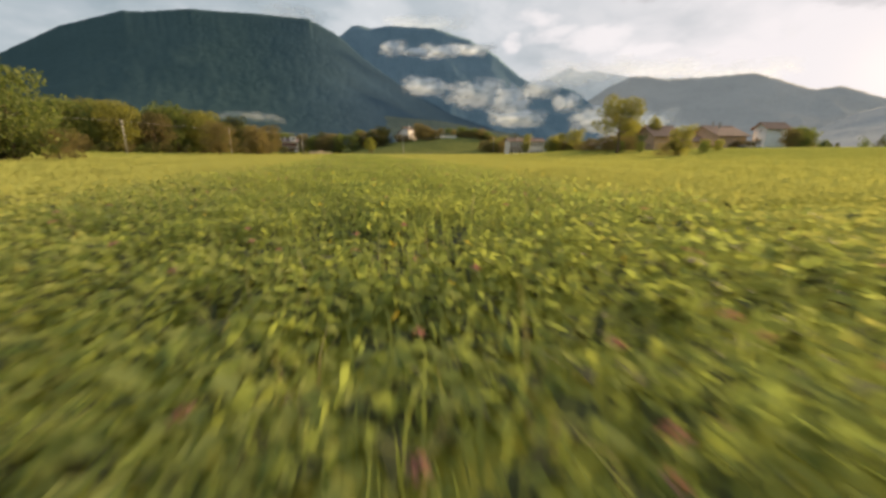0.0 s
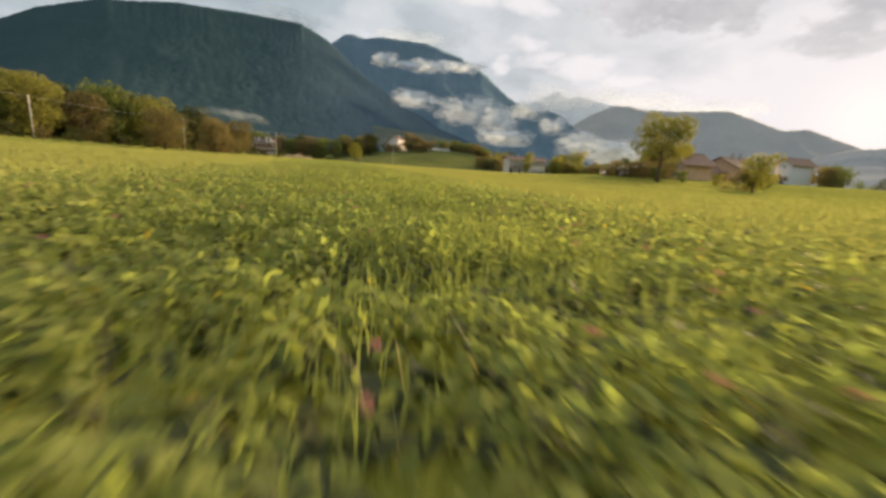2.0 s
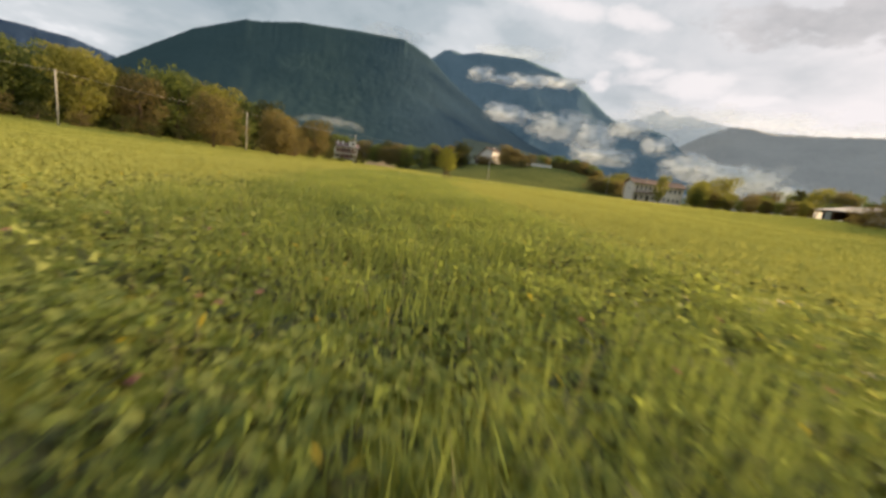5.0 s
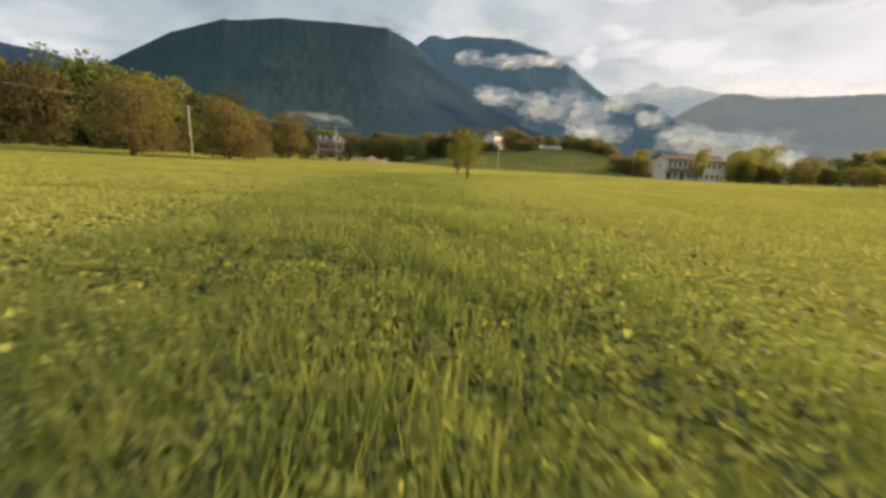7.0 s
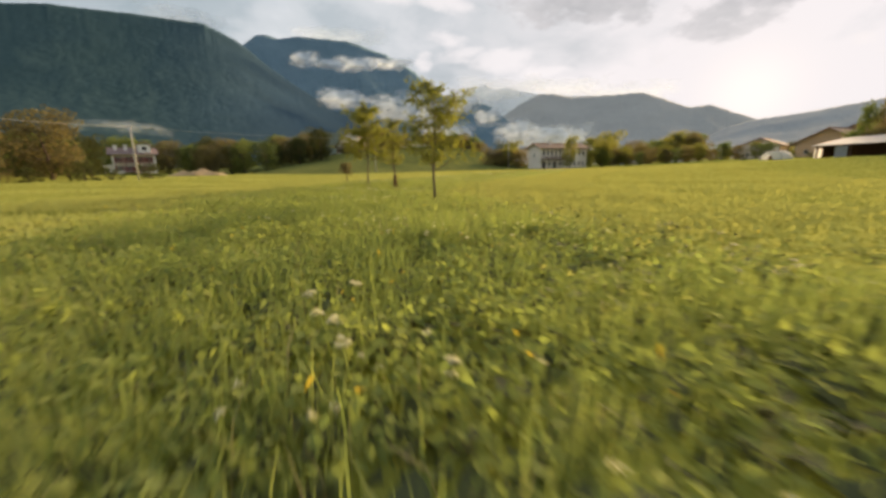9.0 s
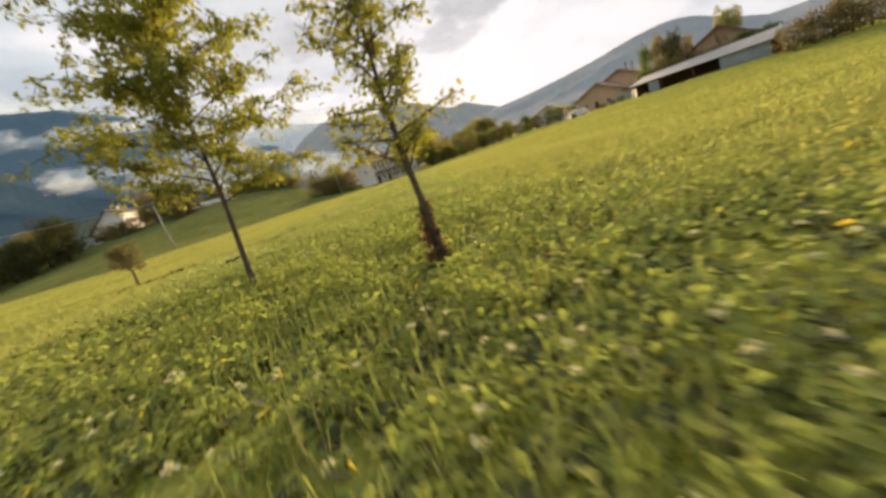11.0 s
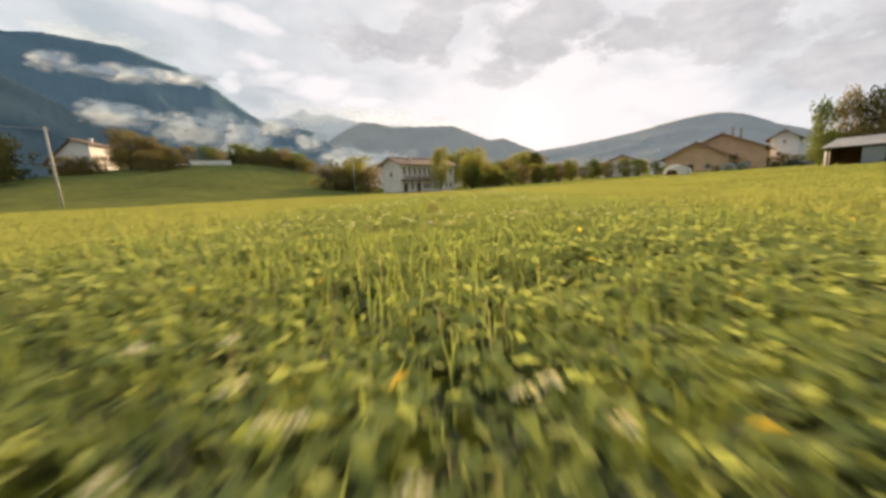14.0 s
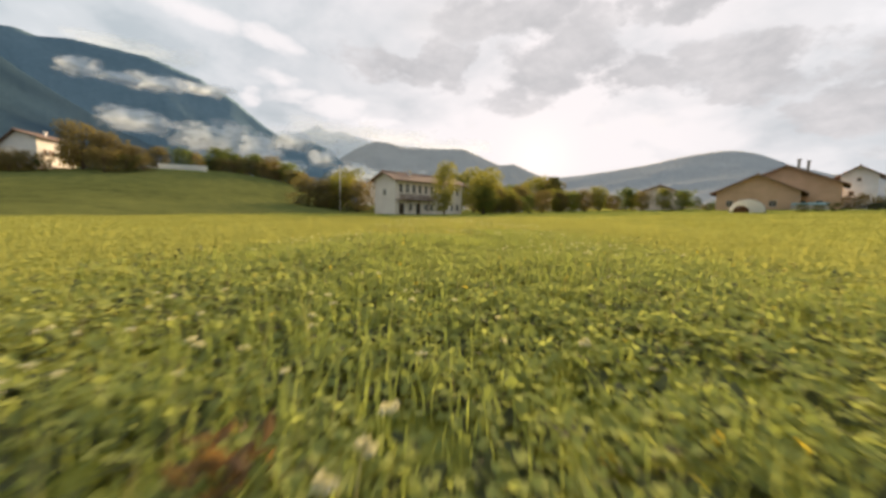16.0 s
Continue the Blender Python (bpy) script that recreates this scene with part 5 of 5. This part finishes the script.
def clumps_at(p, size, seed=0.0):
    """Smooth random field between 0 and 1, with clumps about size metres across."""
    q = p / size + seed
    i = np.floor(q)
    f = smooth_step(q - i)

    def corner(a, b):
        h = np.sin((i[:, 0] + a) * 127.1 + (i[:, 1] + b) * 311.7 + seed) * 43758.5453
        return h - np.floor(h)

    low = corner(0, 0) * (1 - f[:, 0]) + corner(1, 0) * f[:, 0]
    high = corner(0, 1) * (1 - f[:, 0]) + corner(1, 1) * f[:, 0]
    return low * (1 - f[:, 1]) + high * f[:, 1]


def clumped(rng, p, size, bare):
    """Thins places out between the clumps."""
    return p[rng.uniform(0, 1, len(p)) < bare + (1 - bare) * smooth_step((clumps_at(p, size) - 0.25) / 0.4)]


def patchiness(p, size):
    """A soft patch pattern between 0 and 1."""
    x, y = p[:, 0] / size, p[:, 1] / size
    return 0.5 + 0.25 * (np.sin(x * 1.7 + 1.3 * np.sin(y * 1.1)) + np.sin(y * 2.1 + 1.7 * np.sin(x * 0.8 + 2)))


def leaves_on(rng, p, lo, hi, size, slim, upright, uneven=1.0, simple=False):
    """Single broad leaves, held at various heights and tilts."""
    n = len(p)
    low_cut = 1 - 0.28 * smooth_step((p[:, 1] - 127) / 10)
    z = terrain(p[:, 0], p[:, 1]) + rng.uniform(lo, hi, n) * low_cut * (0.85 + uneven * (0.75 * clumps_at(p, 0.42) + 0.35 * clumps_at(p, 1.3, 5.0) - 0.55))
    c = np.stack([p[:, 0], p[:, 1], z], 1)
    a = rng.uniform(0, 2 * np.pi, n)
    tilt = rng.normal(upright, 0.45, n)
    d = np.stack([np.cos(a) * np.cos(tilt), np.sin(a) * np.cos(tilt), np.sin(tilt)], 1)
    w = np.stack([-np.sin(a), np.cos(a), rng.normal(0, 0.35, n)], 1)
    w /= np.linalg.norm(w, axis=1, keepdims=True)
    up = np.cross(d, w)
    s = size * rng.uniform(0.55, 1.45, (n, 1))
    fold = rng.uniform(0.02, 0.2, (n, 1))
    mid_ = c + d * s * 0.1
    a1, b1 = mid_ + w * s * slim * 0.5 + up * s * fold, mid_ - w * s * slim * 0.5 + up * s * fold
    if simple:
        v = np.stack([a1 - d * s * 0.35, c + d * s * 0.6, b1 - d * s * 0.35], 1).reshape(-1, 3)
        return v, np.arange(n)[:, None] * 3 + np.array([0, 1, 2])
    v = np.stack([c - d * s * 0.5, a1, c + d * s * 0.5, b1], 1).reshape(-1, 3)
    k = np.arange(n)[:, None] * 4
    return v, np.concatenate([k + np.array([0, 1, 2]), k + np.array([0, 2, 3])], 0)


def blades_on(rng, p, height, width, simple=False):
    """Bent grass blades from the soil up."""
    n = len(p)
    z = terrain(p[:, 0], p[:, 1])
    base = np.stack([p[:, 0], p[:, 1], z], 1)
    h = height * rng.uniform(0.5, 1.35, (n, 1)) * (0.6 + 0.7 * patchiness(p, 1.7))[:, None]
    a = rng.uniform(0, 2 * np.pi, n)
    d = np.stack([np.cos(a), np.sin(a), np.zeros(n)], 1)
    w = np.stack([-np.sin(a), np.cos(a), np.zeros(n)], 1) * (width * rng.uniform(0.6, 1.4, (n, 1)))
    bend = rng.uniform(0.1, 0.75, (n, 1))
    up = np.array([[0, 0, 1.0]])
    m1 = base + up * h * 0.55 + d * h * bend * 0.25
    tip = base + up * h * (1 - 0.25 * bend) + d * h * bend
    if simple:
        v = np.stack([base - w * 0.7, base + w * 0.7, tip], 1).reshape(-1, 3)
        return v, np.arange(n)[:, None] * 3 + np.array([0, 1, 2])
    v = np.stack([base - w * 0.5, base + w * 0.5, m1 + w * 0.5, m1 - w * 0.5, tip], 1).reshape(-1, 3)
    k = np.arange(n)[:, None] * 5
    return v, np.concatenate([k + np.array([0, 1, 2]), k + np.array([0, 2, 3]), k + np.array([3, 2, 4])], 0)


def joined(name, groups, mat, label, category):
    v, f, base = [], [], 0
    for a, b in groups:
        v.append(a)
        f.append(b + base)
        base += len(a)
    return tagged(new(name, big_mesh(name, np.concatenate(v), np.concatenate(f), mat)), label, category, kind="stuff")


R = np.random.default_rng(21)
def walked(p):
    """The stretch the camera passes over, where the dense plants are kept."""
    return p[(p[:, 1] > 0.3) & (p[:, 1] + 3 * patchiness(p, 2.0) < 171)]


def thinned(p):
    """Clover gives way to grass along the middle of the meadow."""
    grassy = (p[:, 1] + 6 * patchiness(p, 2.2) > 58) & (p[:, 1] + 6 * patchiness(p, 2.0) < 116) & (clumps_at(p, 0.6, 3.0) > 0.36)
    return p[~grassy | (R.uniform(0, 1, len(p)) < 0.5)]


near_spots, side_spots = clumped(R, walked(strip(R, 0, 2.4, 520)), 0.42, 0.25), clumped(R, walked(np.concatenate([strip(R, a, b, k) for a, b, k in ((2.4, 4.2, 260), (4.2, 5.4, 120), (5.4, 7, 30))])), 0.42, 0.4)


def sward(young):
    """The clover before or behind the line where it turns shorter and lighter."""
    a, b = [p[(p[:, 1] + 1.5 * patchiness(p, 1.3) > 128) == young] for p in (near_spots, side_spots)]
    low_, ragged = (0.11, 0.65) if young else (0.06, 1.0)
    return [leaves_on(R, thinned(a), low_, 0.33, 0.078, 0.75, 0.25, ragged), leaves_on(R, thinned(b), low_, 0.33, 0.095, 0.75, 0.3, 0.8 * ragged, True)]


joined("clover_leaves", sward(False), M_CLOVER, "dense green clover and broad meadow leaves", "meadow plants")
joined("clover_leaves", sward(True), M_CLOVER_LIGHT, "shorter, lighter yellow-green clover past the fruit trees", "meadow plants")
# flat dark leaves added to darken the clover's gaps like shade
joined("undergrowth", [leaves_on(R, walked(strip(R, a, b, k)), 0.02, 0.06, 0.21, 0.75, 0.05, 1.0, True) for a, b, k in ((0, 3, 46), (3, 4.5, 30), (4.5, 6, 16), (6, 8, 6))], M_UNDER, "dark low leaves beneath the clover, standing in for shade in its gaps", "undergrowth")
tall_spots = strip(R, 0, 5, 240)
tall_spots = tall_spots[(tall_spots[:, 1] + 6 * patchiness(tall_spots, 2.2) > 58) & (tall_spots[:, 1] + 6 * patchiness(tall_spots, 2.0) < 116)]
tall_spots = tall_spots[clumps_at(tall_spots, 0.6, 3.0) + R.uniform(-0.12, 0.12, len(tall_spots)) > 0.47]
joined("grass_blades", [blades_on(R, tall_spots, 0.40, 0.014, True), blades_on(R, walked(strip(R, 0, 2.4, 120)), 0.31, 0.010), blades_on(R, walked(strip(R, 2.4, 6, 60)), 0.31, 0.014, True)], M_BLADE, "long green and straw-tipped grass blades", "grass")
end_spots = strip(R, 0, 6, 60)
end_spots = end_spots[end_spots[:, 1] > 167]
joined("field_leaves", [
    leaves_on(R, end_spots, 0.06, 0.28, 0.10, 0.7, 0.4, 0.45, True),
    leaves_on(R, strip(R, 2.4, 4.2, 25), 0.06, 0.30, 0.10, 0.7, 0.4, 0.6, True), leaves_on(R, strip(R, 4.2, 5.8, 110), 0.12, 0.28, 0.085, 0.7, 0.3, 0.4, True), leaves_on(R, strip(R, 5.6, 14, 125), 0.17, 0.25, 0.075, 0.7, 0.25, 0.22, True), leaves_on(R, strip(R, 14, 32, 22), 0.05, 0.14, 0.10, 0.65, 0.3, 0.2, True), leaves_on(R, strip(R, 32, 85, 3.0), 0.01, 0.10, 0.16, 0.55, 0.35, 0.25, True)],
    M_FIELD, "yellow-green meadow plants of the open field", "meadow plants")
joined("field_grass", [blades_on(R, strip(R, 6, 14, 18), 0.31, 0.022, True), blades_on(R, strip(R, 14, 32, 5), 0.22, 0.03, True), blades_on(R, strip(R, 32, 85, 1.2), 0.16, 0.06, True)], M_FIELD, "yellow-green grass of the open field", "grass")
stalk_spots = clumped(R, strip(R, 0, 4.5, 9), 1.1, 0.15)
joined("seed_stalks", [blades_on(R, stalk_spots, 0.46, 0.006)], M_STALK, "thin straw-coloured seed stalks above the clover", "grass")
joined("yellowed_leaves", [leaves_on(R, strip(R, 0, 2.5, 1.1), 0.2, 0.34, 0.09, 0.35, 0.6), leaves_on(R, strip(R, 2.5, 8, 0.3), 0.2, 0.32, 0.09, 0.4, 0.5)], M_YELLOW, "scattered yellow withered leaves in the grass", "leaves")


def umbels(p, rng):
    """Flat flower heads made of many florets."""
    v, f, base = [], [], 0
    z = terrain(p[:, 0], p[:, 1])
    for (x, y), z0 in zip(p, z):
        h, r = rng.uniform(0.24, 0.36), rng.uniform(0.018, 0.04)
        n = 26
        a, q = rng.uniform(0, 6.28, n), r * np.sqrt(rng.uniform(0, 1, n))
        c = np.stack([x + q * np.cos(a), y + q * np.sin(a), z0 + h + 0.012 * (1 - (q / r) ** 2)], 1)
        v1, f1 = leaf_quads(rng, c, 0.016, -0.4, 0.9)
        for a1, b1 in ((v1, f1),):
            v.append(a1)
            f.append(b1 + base)
            base += len(a1)
    return np.concatenate(v), np.concatenate(f)


spots_ = strip(R, 0, 5, 3.6)
spots_ = spots_[patchiness(spots_, 2.3) * (0.25 + 0.75 * (spots_[:, 1] > 86) + 0.12 * (spots_[:, 1] > 138)) > 0.74]
joined("white_umbels", [umbels(spots_, R)], M_UMBEL, "small white umbel flowers scattered through the meadow", "flowers")
spots_ = strip(R, 0, 4, 0.8)
joined("clover_blooms", [umbels(spots_[spots_[:, 1] < 60], R)], M_PINK, "dusky pink clover flower heads", "flowers")


# ---------------------------------------------------------------- rust-orange clumps for a lens-flare ghost
def dock(x, y, seed):
    """A clump of upright rust-orange leaves on one root."""
    rng = np.random.default_rng(seed)
    t = thing("dock_plant", Matrix.Translation((x, y, ground_at(x, y))), "rust-orange leaf clump added in place of a lens-flare ghost", "plant", "dock plants")
    n = 46
    a, r = rng.uniform(0, 6.28, n), 0.16 * np.sqrt(rng.uniform(0, 1, n))
    p = np.stack([r * np.cos(a), r * np.sin(a), rng.uniform(0.12, 0.30, n)], 1)
    v, f = leaf_quads(rng, p, 0.12, -0.8, 0.4)
    part("leaves", big_mesh("leaves", v, f, M_DOCK), M_DOCK, t)
    for k in range(5):
        w = k * 1.26
        g = Geo().tube([(0, 0, 0), (0.05 * math.cos(w), 0.05 * math.sin(w), 0.18), (0.12 * math.cos(w), 0.12 * math.sin(w), 0.36)], [0.007, 0.005, 0.003], 5)
        part("stem", g, M_DOCK, t)
    return t


# added clumps, placed to fit an orange flare spot in the camera's view
for k_, (dx_, dy_) in enumerate(((-5.4, 149.6), (0.4, 157.0))):
    dock(dx_, dy_, 40 + k_)


# ---------------------------------------------------------------- white umbel plants by the way
def umbel_plant(x, y, height, spread_, seed):
    """One flowering stem: a few rays, each with a domed white head, and feathery leaves below."""
    rng = np.random.default_rng(seed)
    t = thing("umbel_plant", Matrix.Translation((x, y, ground_at(x, y))), "white umbel flower on a green stem in the meadow", "flower", "white umbel plants")
    part("stem", Geo().tube([(0, 0, -0.02), (0.01, 0.012, height * 0.5), (0, 0, height * 0.86)], [0.005, 0.004, 0.003], 6), M_BLADE, t)
    for k in range(4):
        w = k * 1.57 + rng.uniform(-0.4, 0.4)
        tip = np.array([math.cos(w) * spread_, math.sin(w) * spread_, height * rng.uniform(0.93, 1.05)])
        ray = part("ray", Geo().tube([(0, 0, height * 0.86), tuple(tip)], [0.0025, 0.002], 5), M_BLADE, t)
        n = 46
        a, q = rng.uniform(0, 6.28, n), spread_ * 0.85 * np.sqrt(rng.uniform(0, 1, n))
        c = np.stack([tip[0] + q * np.cos(a), tip[1] + q * np.sin(a), tip[2] + 0.012 * (1 - (q / (spread_ * 0.85)) ** 2)], 1)
        v, f = leaf_quads(rng, c, 0.015, -0.4, 0.9)
        part("head", big_mesh("head", v, f, M_UMBEL), M_UMBEL, ray, "domed white flower head")
    n = 16
    p = np.stack([rng.normal(0, 0.03, n), rng.normal(0, 0.03, n), rng.uniform(0.04, height * 0.6, n)], 1)
    v, f = leaf_quads(rng, p, 0.07, -0.2, 0.3)
    part("foliage", big_mesh("foliage", v, f, M_CLOVER), M_CLOVER, t)
    return t


for k_, (ux_, uy_, uh_, us_) in enumerate(((-24.16, 100.2, 0.40, 0.028), (-24.05, 99.75, 0.40, 0.026), (-23.92, 99.62, 0.39, 0.03), (-23.85, 99.3, 0.38, 0.026), (-23.79, 100.3, 0.42, 0.028), (-23.24, 98.96, 0.37, 0.022),
                                           (-8.39, 145.43, 0.34, 0.032), (-8.3, 145.1, 0.33, 0.03), (1.04, 156.85, 0.34, 0.026), (0.85, 156.67, 0.33, 0.026), (0.66, 156.58, 0.32, 0.024), (0.36, 158.3, 0.34, 0.026), (2.62, 156.9, 0.34, 0.024), (1.64, 155.75, 0.33, 0.026))):
    umbel_plant(ux_, uy_, uh_, us_, 70 + k_)


# ---------------------------------------------------------------- the dark seam between two mown swaths
def seam(points, name, width, per_m, low, high):
    """Dark leaves set in a line or clump; the line stands in for a dark furrow."""
    rng = np.random.default_rng(61)
    pts = np.array(points)
    seg = np.diff(pts, axis=0)
    ln = np.hypot(seg[:, 0], seg[:, 1])
    n = int(ln.sum() * per_m)
    k = rng.choice(len(seg), n, p=ln / ln.sum())
    p = pts[k] + seg[k] * rng.uniform(0, 1, (n, 1)) + rng.normal(0, width, (n, 2))
    return joined(name, [leaves_on(rng, clumped(rng, p, 0.6, 0.35), low, high, 0.095, 0.7, 0.6, 0.5)], M_UNDER, "dark leaves set for a furrow line and weed clumps in the field", "meadow plants")


# the furrow's darkness is put into the leaf colour here
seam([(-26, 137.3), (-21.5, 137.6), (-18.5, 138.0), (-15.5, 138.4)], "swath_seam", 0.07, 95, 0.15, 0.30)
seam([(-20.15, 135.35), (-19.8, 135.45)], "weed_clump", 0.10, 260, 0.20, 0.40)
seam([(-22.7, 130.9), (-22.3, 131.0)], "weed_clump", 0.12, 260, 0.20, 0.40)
